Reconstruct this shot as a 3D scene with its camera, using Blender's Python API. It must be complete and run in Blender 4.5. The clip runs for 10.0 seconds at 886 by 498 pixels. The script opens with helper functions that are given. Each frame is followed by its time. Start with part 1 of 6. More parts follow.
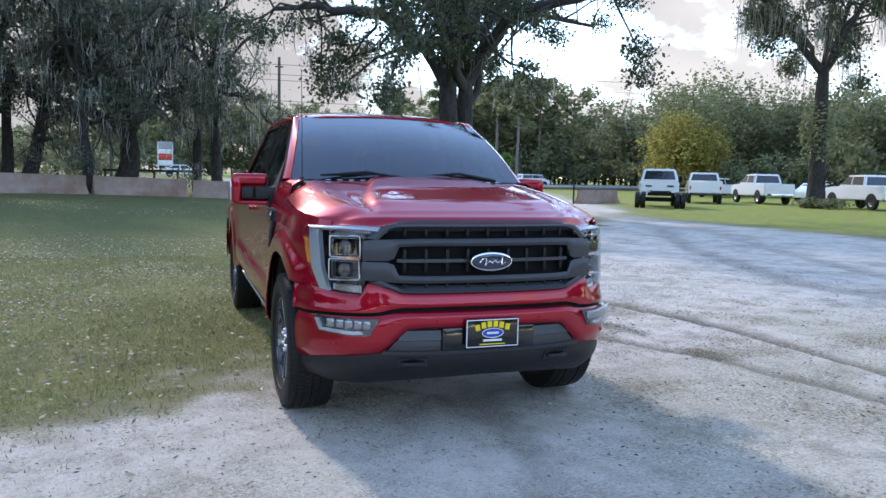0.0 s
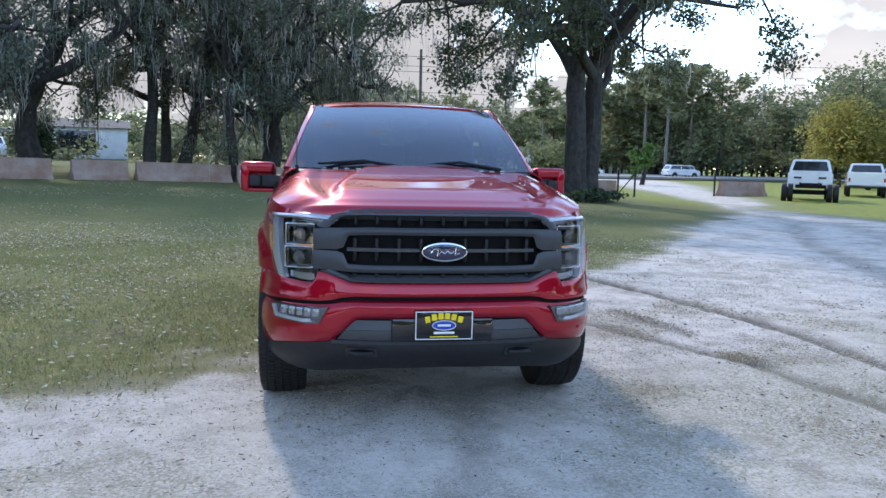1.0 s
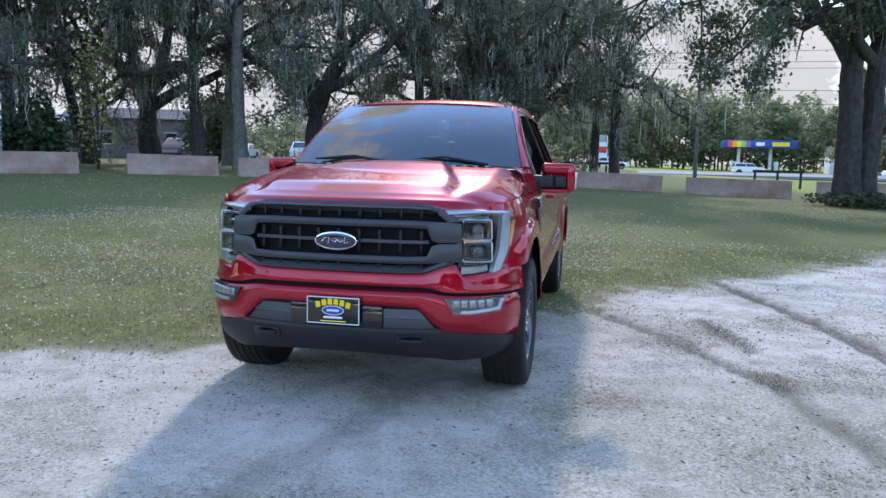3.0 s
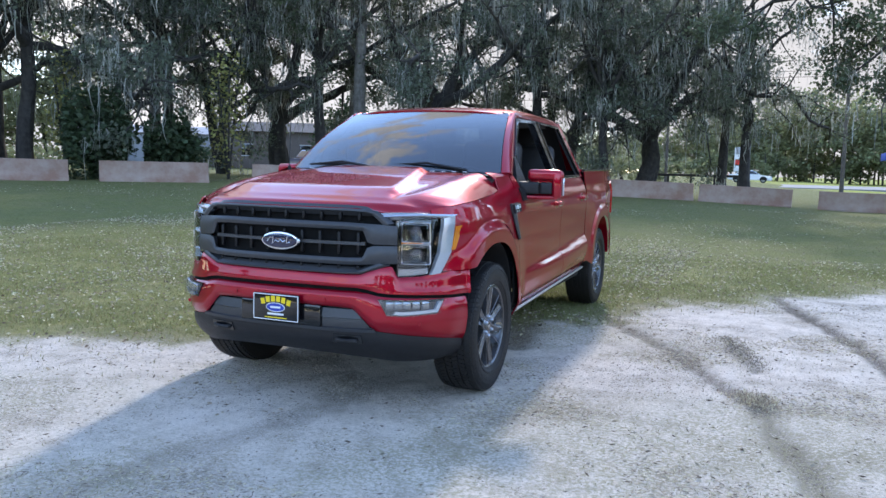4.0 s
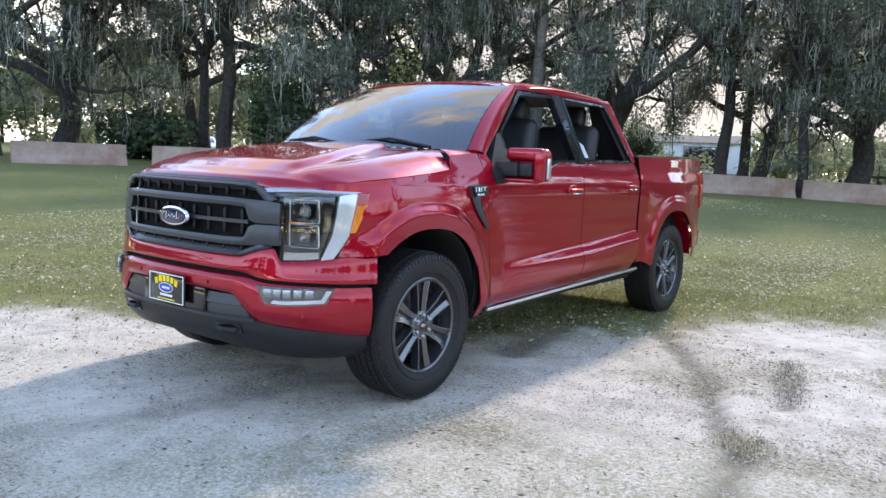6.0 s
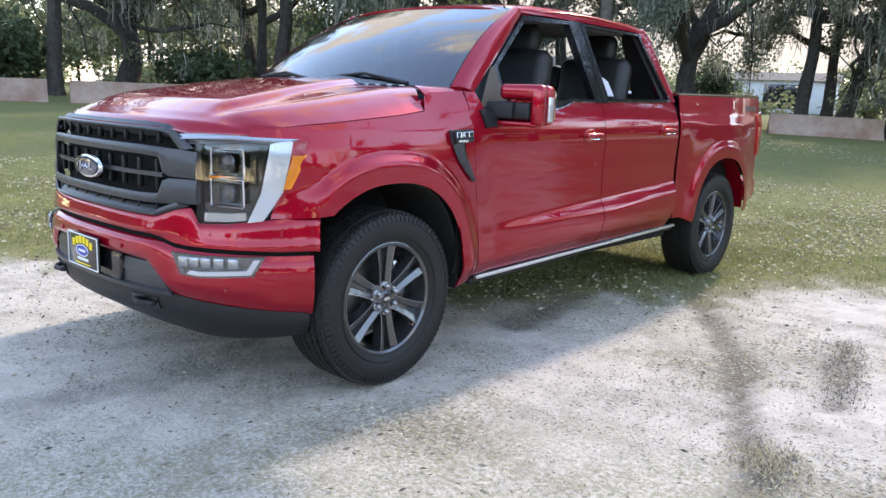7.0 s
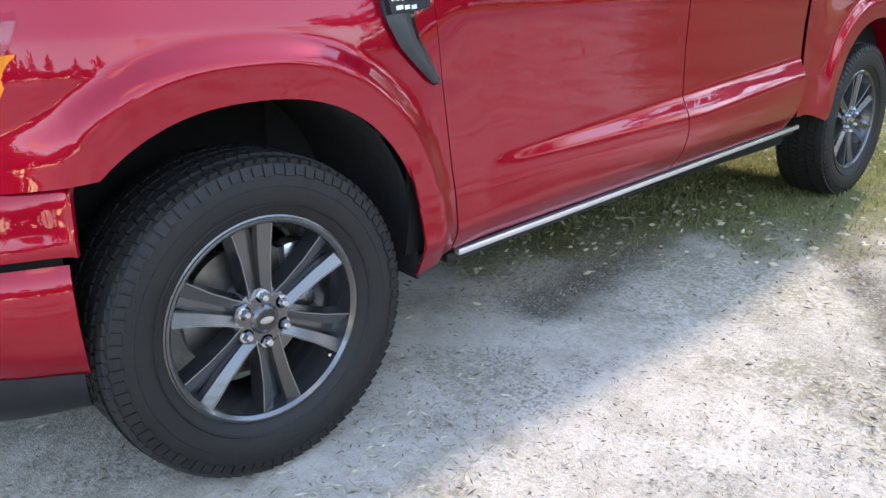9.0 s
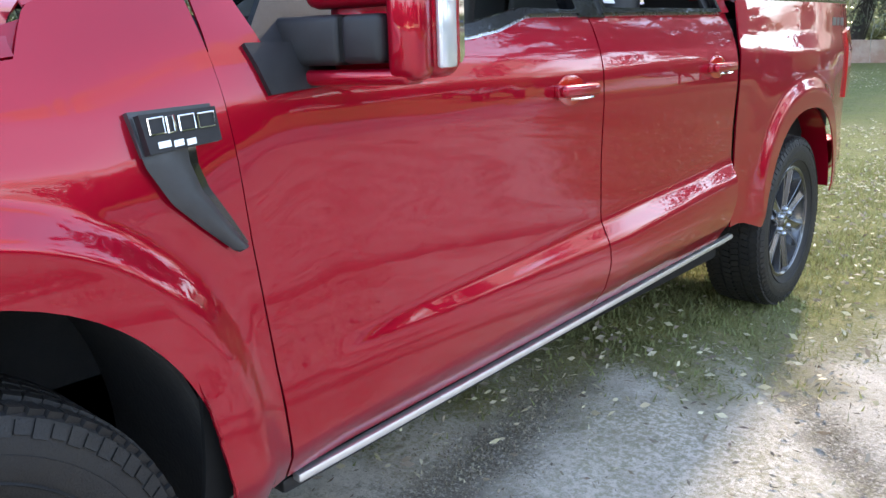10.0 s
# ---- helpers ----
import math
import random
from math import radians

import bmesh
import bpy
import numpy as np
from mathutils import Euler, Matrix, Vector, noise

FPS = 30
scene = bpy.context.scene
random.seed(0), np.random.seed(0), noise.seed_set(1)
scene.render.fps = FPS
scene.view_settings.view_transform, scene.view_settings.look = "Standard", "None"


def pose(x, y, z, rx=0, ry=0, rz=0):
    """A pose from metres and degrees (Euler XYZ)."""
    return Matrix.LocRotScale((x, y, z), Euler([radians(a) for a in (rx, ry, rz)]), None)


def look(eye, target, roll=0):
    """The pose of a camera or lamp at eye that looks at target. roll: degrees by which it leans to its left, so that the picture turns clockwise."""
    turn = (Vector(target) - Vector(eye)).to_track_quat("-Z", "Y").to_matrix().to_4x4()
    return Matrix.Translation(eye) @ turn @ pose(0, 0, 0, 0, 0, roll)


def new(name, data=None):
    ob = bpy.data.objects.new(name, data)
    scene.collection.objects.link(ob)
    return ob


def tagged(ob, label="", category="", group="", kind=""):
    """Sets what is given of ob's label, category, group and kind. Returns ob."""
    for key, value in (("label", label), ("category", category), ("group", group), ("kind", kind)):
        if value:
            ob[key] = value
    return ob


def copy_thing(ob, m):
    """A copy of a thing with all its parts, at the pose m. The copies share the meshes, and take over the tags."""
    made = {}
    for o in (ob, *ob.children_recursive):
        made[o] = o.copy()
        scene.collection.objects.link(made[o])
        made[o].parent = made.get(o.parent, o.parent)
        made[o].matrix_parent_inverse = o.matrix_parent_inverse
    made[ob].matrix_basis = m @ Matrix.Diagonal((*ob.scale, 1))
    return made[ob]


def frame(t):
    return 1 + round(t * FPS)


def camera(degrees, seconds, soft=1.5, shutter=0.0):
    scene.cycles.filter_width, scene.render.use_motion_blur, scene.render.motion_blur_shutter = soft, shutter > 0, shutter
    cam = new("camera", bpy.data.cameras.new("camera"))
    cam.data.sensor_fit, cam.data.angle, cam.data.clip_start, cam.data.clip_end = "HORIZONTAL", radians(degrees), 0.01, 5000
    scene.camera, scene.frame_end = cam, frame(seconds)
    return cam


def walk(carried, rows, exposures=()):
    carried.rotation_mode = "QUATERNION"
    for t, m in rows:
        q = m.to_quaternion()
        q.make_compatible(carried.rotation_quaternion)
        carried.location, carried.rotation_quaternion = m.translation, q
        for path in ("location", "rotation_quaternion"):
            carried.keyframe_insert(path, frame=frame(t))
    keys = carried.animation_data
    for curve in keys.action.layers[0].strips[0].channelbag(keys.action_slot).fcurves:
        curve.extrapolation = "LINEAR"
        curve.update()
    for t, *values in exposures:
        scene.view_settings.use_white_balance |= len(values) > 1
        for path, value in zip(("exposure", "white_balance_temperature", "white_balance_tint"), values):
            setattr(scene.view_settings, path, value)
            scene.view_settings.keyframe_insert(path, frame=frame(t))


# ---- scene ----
cam = camera(59.1, 10.0)
PATH = [
    (0, (-1.695, -4.815, 1.45), (-1.011, -2.945, 1.262), 1.2),
    (0.5, (-1.187, -4.889, 1.456), (-0.687, -2.964, 1.25), 1.5),
    (1, (-0.663, -4.987, 1.459), (-0.345, -3.025, 1.239), 1.3),
    (1.5, (-0.116, -5.009, 1.441), (0.015, -3.026, 1.217), 1.1),
    (2, (0.411, -5.042, 1.441), (0.363, -3.056, 1.213), 1.0),
    (2.5, (0.935, -5.066, 1.454), (0.704, -3.093, 1.222), 1.1),
    (4, (2.565, -4.753, 1.428), (1.815, -2.91, 1.222), 1.4),
    (4.5, (3.028, -4.529, 1.389), (2.147, -2.744, 1.196), 1.7),
    (5, (3.381, -4.194, 1.372), (2.377, -2.475, 1.179), 2.0),
    (5.5, (3.645, -3.807, 1.338), (2.531, -2.157, 1.148), 2.2),
    (7, (3.542, -2.473, 1.359), (2.227, -1.016, 0.975), 2.3),
    (7.5, (3.304, -2.028, 1.305), (1.952, -0.64, 0.813), 1.5),
    (8, (3.099, -1.594, 1.252), (1.712, -0.282, 0.656), 0.4),
    (8.5, (2.822, -1.227, 1.199), (1.417, 0.029, 0.529), -0.6),
    (9, (2.603, -0.862, 1.217), (1.194, 0.395, 0.558), -1.4),
    (9.5, (2.346, -0.549, 1.256), (0.979, 0.803, 0.702), -1.6),
    (10, (2.162, -0.195, 1.278), (0.865, 1.245, 0.783), -1.8),
]
walk(cam, [(t, look(eye, target, roll)) for t, eye, target, roll in PATH],
     [(0, 1.33, 6750, 14), (2.5, 1.36, 6450, 14), (4, 1.58, 6650, 14), (5, 1.74, 7050, 14), (7, 1.97, 7950, 16), (8.5, 2.22, 8000, 16), (9.25, 2.38, 8000, 15), (10, 2.44, 8000, 15)])

# ---- light ----
SUN_AZ, SUN_EL = -10.5, 33.0          # degrees from +y towards +x; height
world = bpy.data.worlds.new("sky")
scene.world = world
world.use_nodes = True
wn, wl = world.node_tree.nodes, world.node_tree.links
wn.clear()
sky = wn.new("ShaderNodeTexSky")
sky.sky_type = "NISHITA"
sky.sun_disc = False
sky.sun_elevation = radians(SUN_EL)
sky.sun_rotation = radians(SUN_AZ)
sky.air_density, sky.dust_density, sky.ozone_density = 1.0, 0.0, 2.2
sky.altitude = 0.0
wtc = wn.new("ShaderNodeTexCoord")
wmap = wn.new("ShaderNodeMapping")
wmap.inputs["Scale"].default_value = (1.0, 1.0, 1.7)
wmap.inputs["Location"].default_value = (0.35, 0.1, 0.25)
wnoise = wn.new("ShaderNodeTexNoise")
wnoise.inputs["Scale"].default_value = 2.0
wnoise.inputs["Detail"].default_value = 9.0
wnoise.inputs["Roughness"].default_value = 0.56
wramp = wn.new("ShaderNodeValToRGB")
wramp.color_ramp.elements[0].position = 0.497
wramp.color_ramp.elements[1].position = 0.545
wshade = wn.new("ShaderNodeTexNoise")
wshade.inputs["Scale"].default_value = 5.0
wshade.inputs["Detail"].default_value = 6.0
wcol = wn.new("ShaderNodeMixRGB")
wcol.inputs["Color1"].default_value = (1.5, 1.62, 1.85, 1)
wcol.inputs["Color2"].default_value = (3.9, 3.9, 3.9, 1)
wmix = wn.new("ShaderNodeMixRGB")
wbg = wn.new("ShaderNodeBackground")
wbg.inputs["Strength"].default_value = 0.24
wout = wn.new("ShaderNodeOutputWorld")
wl.new(wtc.outputs["Generated"], wmap.inputs["Vector"])
wl.new(wmap.outputs["Vector"], wnoise.inputs["Vector"])
wl.new(wmap.outputs["Vector"], wshade.inputs["Vector"])
wsep = wn.new("ShaderNodeSeparateXYZ")
wl.new(wtc.outputs["Generated"], wsep.inputs["Vector"])
wup = wn.new("ShaderNodeMath")              # more cloud low down and towards the sun, clearer overhead
wup.operation = "MULTIPLY_ADD"
wup.inputs[1].default_value = 0.10
wl.new(wsep.outputs["Y"], wup.inputs[0])
wl.new(wnoise.outputs["Fac"], wup.inputs[2])
wdn = wn.new("ShaderNodeMath")
wdn.operation = "MULTIPLY_ADD"
wdn.inputs[1].default_value = -0.115
wl.new(wsep.outputs["Z"], wdn.inputs[0])
wl.new(wup.outputs[0], wdn.inputs[2])
wl.new(wdn.outputs[0], wramp.inputs["Fac"])
whaze = wn.new("ShaderNodeMixRGB")
whaze.inputs["Fac"].default_value = 0.06
whaze.inputs["Color2"].default_value = (1.05, 1.16, 1.32, 1)
wl.new(sky.outputs["Color"], whaze.inputs["Color1"])
wl.new(wshade.outputs["Fac"], wcol.inputs["Fac"])
wl.new(wramp.outputs["Color"], wmix.inputs["Fac"])
wl.new(whaze.outputs["Color"], wmix.inputs["Color1"])
wlit = wn.new("ShaderNodeMapRange")          # clouds facing the sun are brighter than the undersides towards it
wlit.inputs["From Min"].default_value, wlit.inputs["From Max"].default_value = -1.0, 1.0
wlit.inputs["To Min"].default_value, wlit.inputs["To Max"].default_value = 1.5, 0.40
wl.new(wsep.outputs["Y"], wlit.inputs["Value"])
wscl = wn.new("ShaderNodeMixRGB")
wscl.blend_type = "MULTIPLY"
wscl.inputs["Fac"].default_value = 1.0
wl.new(wcol.outputs["Color"], wscl.inputs["Color1"])
wl.new(wlit.outputs["Result"], wscl.inputs["Color2"])
wl.new(wscl.outputs["Color"], wmix.inputs["Color2"])
wl.new(wmix.outputs["Color"], wbg.inputs["Color"])
wl.new(wbg.outputs["Background"], wout.inputs["Surface"])

sun_data = bpy.data.lights.new("sun", "SUN")
sun_data.energy = 1.20
sun_data.angle = radians(4.0)
sun_data.color = (1.0, 0.95, 0.88)
sun = new("sun", sun_data)
sun.matrix_world = look((0, 0, 30), (-math.sin(radians(SUN_AZ)) * math.cos(radians(SUN_EL)),
                                     -math.cos(radians(SUN_AZ)) * math.cos(radians(SUN_EL)), 30 - math.sin(radians(SUN_EL))))


# ---- materials ----
def material(name, color, rough=0.5, metal=0.0, coat=0.0, var=0.0, scale=8.0, bump=0.0, bscale=120.0,
             color2=None, spec=0.5, isl=0.0, objrand=0.0):
    """Principled surface with large and fine variation and fine relief."""
    m = bpy.data.materials.new(name)
    m.use_nodes = True
    n, l = m.node_tree.nodes, m.node_tree.links
    b = n["Principled BSDF"]
    b.inputs["Base Color"].default_value = (*color, 1)
    b.inputs["Roughness"].default_value = rough
    b.inputs["Metallic"].default_value = metal
    b.inputs["Specular IOR Level"].default_value = spec
    b.inputs["Coat Weight"].default_value = coat
    b.inputs["Coat Roughness"].default_value = 0.01
    tc = n.new("ShaderNodeTexCoord")
    out = None
    if var > 0:
        c2 = color2 or tuple(c * (1 - var) for c in color)
        tx = n.new("ShaderNodeTexNoise")
        tx.inputs["Scale"].default_value = scale
        tx.inputs["Detail"].default_value = 8
        tx.inputs["Roughness"].default_value = 0.65
        l.new(tc.outputs["Object"], tx.inputs["Vector"])
        rp = n.new("ShaderNodeValToRGB")
        rp.color_ramp.elements[0].position, rp.color_ramp.elements[1].position = 0.35, 0.65
        l.new(tx.outputs["Fac"], rp.inputs["Fac"])
        mx = n.new("ShaderNodeMixRGB")
        mx.inputs["Color1"].default_value = (*color, 1)
        mx.inputs["Color2"].default_value = (*c2, 1)
        l.new(rp.outputs["Color"], mx.inputs["Fac"])
        out = mx.outputs["Color"]
        rr = n.new("ShaderNodeMapRange")
        rr.inputs["To Min"].default_value = max(0.0, rough - 0.08)
        rr.inputs["To Max"].default_value = min(1.0, rough + 0.08)
        l.new(tx.outputs["Fac"], rr.inputs["Value"])
        l.new(rr.outputs["Result"], b.inputs["Roughness"])
    if isl > 0 or objrand > 0:
        g = n.new("ShaderNodeNewGeometry") if isl > 0 else n.new("ShaderNodeObjectInfo")
        sock = g.outputs["Random Per Island"] if isl > 0 else g.outputs["Random"]
        k = isl or objrand
        mr = n.new("ShaderNodeMapRange")
        mr.inputs["To Min"].default_value, mr.inputs["To Max"].default_value = 1 - k, 1 + k
        l.new(sock, mr.inputs["Value"])
        hs = n.new("ShaderNodeHueSaturation")
        l.new(mr.outputs["Result"], hs.inputs["Value"])
        mr2 = n.new("ShaderNodeMapRange")
        mr2.inputs["To Min"].default_value, mr2.inputs["To Max"].default_value = 0.5 - 0.05 * k, 0.5 + 0.05 * k
        l.new(sock, mr2.inputs["Value"])
        l.new(mr2.outputs["Result"], hs.inputs["Hue"])
        if out:
            l.new(out, hs.inputs["Color"])
        else:
            hs.inputs["Color"].default_value = (*color, 1)
        out = hs.outputs["Color"]
    if out:
        l.new(out, b.inputs["Base Color"])
    if bump > 0:
        tb = n.new("ShaderNodeTexNoise")
        tb.inputs["Scale"].default_value = bscale
        tb.inputs["Detail"].default_value = 5
        l.new(tc.outputs["Object"], tb.inputs["Vector"])
        bp = n.new("ShaderNodeBump")
        bp.inputs["Strength"].default_value = bump
        bp.inputs["Distance"].default_value = 0.01
        l.new(tb.outputs["Fac"], bp.inputs["Height"])
        l.new(bp.outputs["Normal"], b.inputs["Normal"])
    return m


def glass(name, tint=(0.8, 0.85, 0.85), rough=0.0, low=0.04):
    """Thin pane: clear with a mirror gloss that grows towards grazing angles."""
    m = bpy.data.materials.new(name)
    m.use_nodes = True
    n, l = m.node_tree.nodes, m.node_tree.links
    n.clear()
    o = n.new("ShaderNodeOutputMaterial")
    t = n.new("ShaderNodeBsdfTransparent")
    t.inputs["Color"].default_value = (*tint, 1)
    g = n.new("ShaderNodeBsdfGlossy")
    g.inputs["Roughness"].default_value = rough
    f = n.new("ShaderNodeLayerWeight")
    f.inputs["Blend"].default_value = 0.5
    pw = n.new("ShaderNodeMath")
    pw.operation = "POWER"
    pw.inputs[1].default_value = 4.0
    mr = n.new("ShaderNodeMapRange")
    mr.inputs["To Min"].default_value, mr.inputs["To Max"].default_value = low, 0.85
    x = n.new("ShaderNodeMixShader")
    l.new(f.outputs["Facing"], pw.inputs[0])
    l.new(pw.outputs[0], mr.inputs["Value"])
    l.new(mr.outputs["Result"], x.inputs["Fac"])
    l.new(t.outputs["BSDF"], x.inputs[1])
    l.new(g.outputs["BSDF"], x.inputs[2])
    l.new(x.outputs["Shader"], o.inputs["Surface"])
    return m


def leafy(name, color, trans=0.35, k=0.35):
    """Leaf surface: diffuse with light passing through, varied leaf by leaf."""
    m = material(name, color, 0.6, isl=k, spec=0.3)
    n, l = m.node_tree.nodes, m.node_tree.links
    b = n["Principled BSDF"]
    src = b.inputs["Base Color"].links[0].from_socket
    tr = n.new("ShaderNodeBsdfTranslucent")
    l.new(src, tr.inputs["Color"])
    x = n.new("ShaderNodeMixShader")
    x.inputs["Fac"].default_value = trans
    l.new(b.outputs["BSDF"], x.inputs[1])
    l.new(tr.outputs["BSDF"], x.inputs[2])
    l.new(x.outputs["Shader"], n["Material Output"].inputs["Surface"])
    return m


PAINT = material("red_paint", (0.325, 0.0028, 0.0165), 0.29, 0.50, 1.0, spec=0.0)
PAINT.node_tree.nodes["Principled BSDF"].inputs["Coat IOR"].default_value = 1.48
BLACK_PLASTIC = material("black_plastic", (0.015, 0.015, 0.017), 0.48, var=0.3, scale=30, bump=0.15, bscale=600, spec=0.35)
GLOSS_BLACK = material("gloss_black", (0.008, 0.008, 0.009), 0.12, coat=0.5)
GREY_TRIM = material("grey_trim", (0.046, 0.049, 0.054), 0.36, 0.25, var=0.15, scale=40)
CHROME = material("chrome", (0.80, 0.81, 0.83), 0.07, 1.0)
SATIN = material("satin_metal", (0.62, 0.63, 0.65), 0.28, 1.0, var=0.1, scale=20)
RUBBER = material("tyre_rubber", (0.012, 0.012, 0.013), 0.55, var=0.35, scale=9, bump=0.25, bscale=250, color2=(0.017, 0.016, 0.015), spec=0.32)
RIM_GREY = material("rim_paint", (0.125, 0.128, 0.135), 0.26, 0.85, coat=0.5)
SILL_METAL = material("brushed_strip", (0.66, 0.66, 0.67), 0.42, 0.9)
RIM_EDGE = material("machined_edge", (0.38, 0.385, 0.40), 0.33, 1.0)
DISC = material("brake_disc", (0.30, 0.29, 0.28), 0.4, 0.9, var=0.3, scale=30)
GRILLE_DARK = material("grille_black", (0.006, 0.006, 0.007), 0.45, spec=0.3)
UNDER = material("underbody", (0.008, 0.008, 0.008), 0.85, var=0.3, scale=10, spec=0.2)
LINER = material("wheel_liner", (0.018, 0.018, 0.019), 0.85, bump=0.3, bscale=90, var=0.3)
LEATHER = material("black_leather", (0.018, 0.017, 0.017), 0.5, var=0.25, scale=20, bump=0.2, bscale=300)
WIND_GLASS = glass("windshield_glass", (0.40, 0.46, 0.51), low=0.14)
SIDE_GLASS = glass("side_glass", (0.80, 0.83, 0.83), low=0.012)
LAMP_GLASS = glass("lamp_glass", (0.95, 0.96, 0.97), low=0.02)
DRL = material("white_lightguide", (0.60, 0.63, 0.67), 0.22, 0.55, coat=0.6)
GUIDE_DARK = material("guide_satin", (0.40, 0.41, 0.43), 0.25, 0.8, coat=0.5)
SMOKE_CHROME = material("smoked_chrome", (0.16, 0.165, 0.175), 0.12, 1.0)
LAMP_SILVER = material("lamp_silver", (0.14, 0.145, 0.155), 0.2, 0.9)
AMBER = material("amber_reflector", (0.85, 0.23, 0.015), 0.2, coat=0.8)
RED_LENS = material("red_lens", (0.45, 0.004, 0.006), 0.12, coat=1.0)
BADGE_BLUE = material("badge_blue", (0.004, 0.010, 0.045), 0.2, 0.3, coat=1.0)
WHITE_PRINT = material("white_print", (0.78, 0.78, 0.77), 0.45)
YELLOW_PRINT = material("yellow_print", (0.85, 0.62, 0.01), 0.45)
BLUE_PRINT = material("blue_print", (0.02, 0.05, 0.35), 0.4)
PAPER = material("paper", (0.42, 0.45, 0.50), 0.7)


# ---- mesh helpers: a mesh is (points, faces) ----
def join(*ms):
    vs, fs = [], []
    for v, f in ms:
        k = len(vs)
        vs.extend([tuple(p) for p in v])
        fs.extend([tuple(i + k for i in q) for q in f])
    return vs, fs


def moved(m, mat4):
    return [tuple(mat4 @ Vector(p)) for p in m[0]], m[1]


def mirrored(m):
    return [(-p[0], p[1], p[2]) for p in m[0]], [tuple(reversed(q)) for q in m[1]]


def rbox(cx, cy, cz, sx, sy, sz, b=0.01, seg=2):
    bm = bmesh.new()
    bmesh.ops.create_cube(bm, size=1.0)
    for v in bm.verts:
        v.co = Vector((v.co.x * sx, v.co.y * sy, v.co.z * sz))
    if b > 0:
        bmesh.ops.bevel(bm, geom=bm.edges[:], offset=b, segments=seg, affect="EDGES", profile=0.5)
    bm.verts.index_update()
    out = [(v.co.x + cx, v.co.y + cy, v.co.z + cz) for v in bm.verts], [tuple(v.index for v in f.verts) for f in bm.faces]
    bm.free()
    return out


def lathe(profile, n=48, axis="x"):
    """Turn (along, radius) points round an axis through the origin."""
    vs, fs = [], []
    k = len(profile)
    for i in range(n):
        a = 2 * math.pi * i / n
        for h, r in profile:
            p = (h, r * math.cos(a), r * math.sin(a))
            vs.append(p if axis == "x" else (p[1], h, p[2]) if axis == "y" else (p[1], p[2], h))
    for i in range(n):
        j = (i + 1) % n
        for q in range(k - 1):
            f = (i * k + q, i * k + q + 1, j * k + q + 1, j * k + q)
            fs.append(f if axis != "y" else tuple(reversed(f)))
    return vs, fs


def tube(pts, radii, n=8, caps=True):
    pts = [Vector(p) for p in pts]
    if not hasattr(radii, "__len__"):
        radii = [radii] * len(pts)
    vs, fs = [], []
    side = None
    for i, p in enumerate(pts):
        d = (pts[min(i + 1, len(pts) - 1)] - pts[max(i - 1, 0)]).normalized()
        if side is None:
            side = d.orthogonal().normalized()
        side = (side - d * side.dot(d)).normalized()
        up = d.cross(side)
        for k in range(n):
            a = 2 * math.pi * k / n
            vs.append(tuple(p + (side * math.cos(a) + up * math.sin(a)) * radii[i]))
    for i in range(len(pts) - 1):
        for k in range(n):
            k2 = (k + 1) % n
            fs.append((i * n + k, i * n + k2, (i + 1) * n + k2, (i + 1) * n + k))
    if caps:
        fs.append(tuple(range(n - 1, -1, -1)))
        fs.append(tuple(range((len(pts) - 1) * n, len(pts) * n)))
    return vs, fs


def shell(P, thick, hint):
    """A sheet through a grid of points, thickened away from hint."""
    P = np.asarray(P, float)
    nu, nv = P.shape[:2]
    du = np.gradient(P, axis=0)
    dv = np.gradient(P, axis=1)
    N = np.cross(du, dv)
    N /= np.maximum(np.linalg.norm(N, axis=2, keepdims=True), 1e-9)
    flip = (N * np.asarray(hint, float)).sum() < 0
    if flip:
        N = -N
    vs = [tuple(p) for p in P.reshape(-1, 3)] + [tuple(p) for p in (P - N * thick).reshape(-1, 3)]
    o, fs = nu * nv, []
    for i in range(nu - 1):
        for j in range(nv - 1):
            a, b, c, d = i * nv + j, (i + 1) * nv + j, (i + 1) * nv + j + 1, i * nv + j + 1
            fs.append((a, d, c, b) if flip else (a, b, c, d))
            fs.append((o + a, o + b, o + c, o + d) if flip else (o + a, o + d, o + c, o + b))
    ring = [(i, 0) for i in range(nu)] + [(nu - 1, j) for j in range(1, nv)] + [(i, nv - 1) for i in range(nu - 2, -1, -1)] + [(0, j) for j in range(nv - 2, 0, -1)]
    ids = [i * nv + j for i, j in ring]
    for a, b in zip(ids, ids[1:] + ids[:1]):
        fs.append((a, b, o + b, o + a) if flip else (b, a, o + a, o + b))
    return vs, fs


def ruled(f, lo, hi, nu, nv, ease=None):
    """Grid of f(u, v, t) between two polylines of equally many points."""
    lo, hi = np.asarray(lo, float), np.asarray(hi, float)
    k = np.arange(len(lo))
    s = np.linspace(0, len(lo) - 1, nu)
    A = np.stack([np.interp(s, k, lo[:, c]) for c in (0, 1)], 1)
    B = np.stack([np.interp(s, k, hi[:, c]) for c in (0, 1)], 1)
    out = np.zeros((nu, nv, 3))
    for j in range(nv):
        t = j / (nv - 1)
        if ease:
            t = ease(t)
        for i in range(nu):
            q = A[i] + (B[i] - A[i]) * t
            out[i, j] = f(q[0], q[1], t)
    return out


def mesh_object(name, m, mat, sharp=32, smooth=True):
    me = bpy.data.meshes.new(name)
    me.from_pydata([tuple(p) for p in m[0]], [], m[1])
    me.materials.append(mat)
    if smooth:
        me.polygons.foreach_set("use_smooth", [True] * len(me.polygons))
        me.set_sharp_from_angle(angle=radians(sharp))
    me.update()
    return new(name, me)


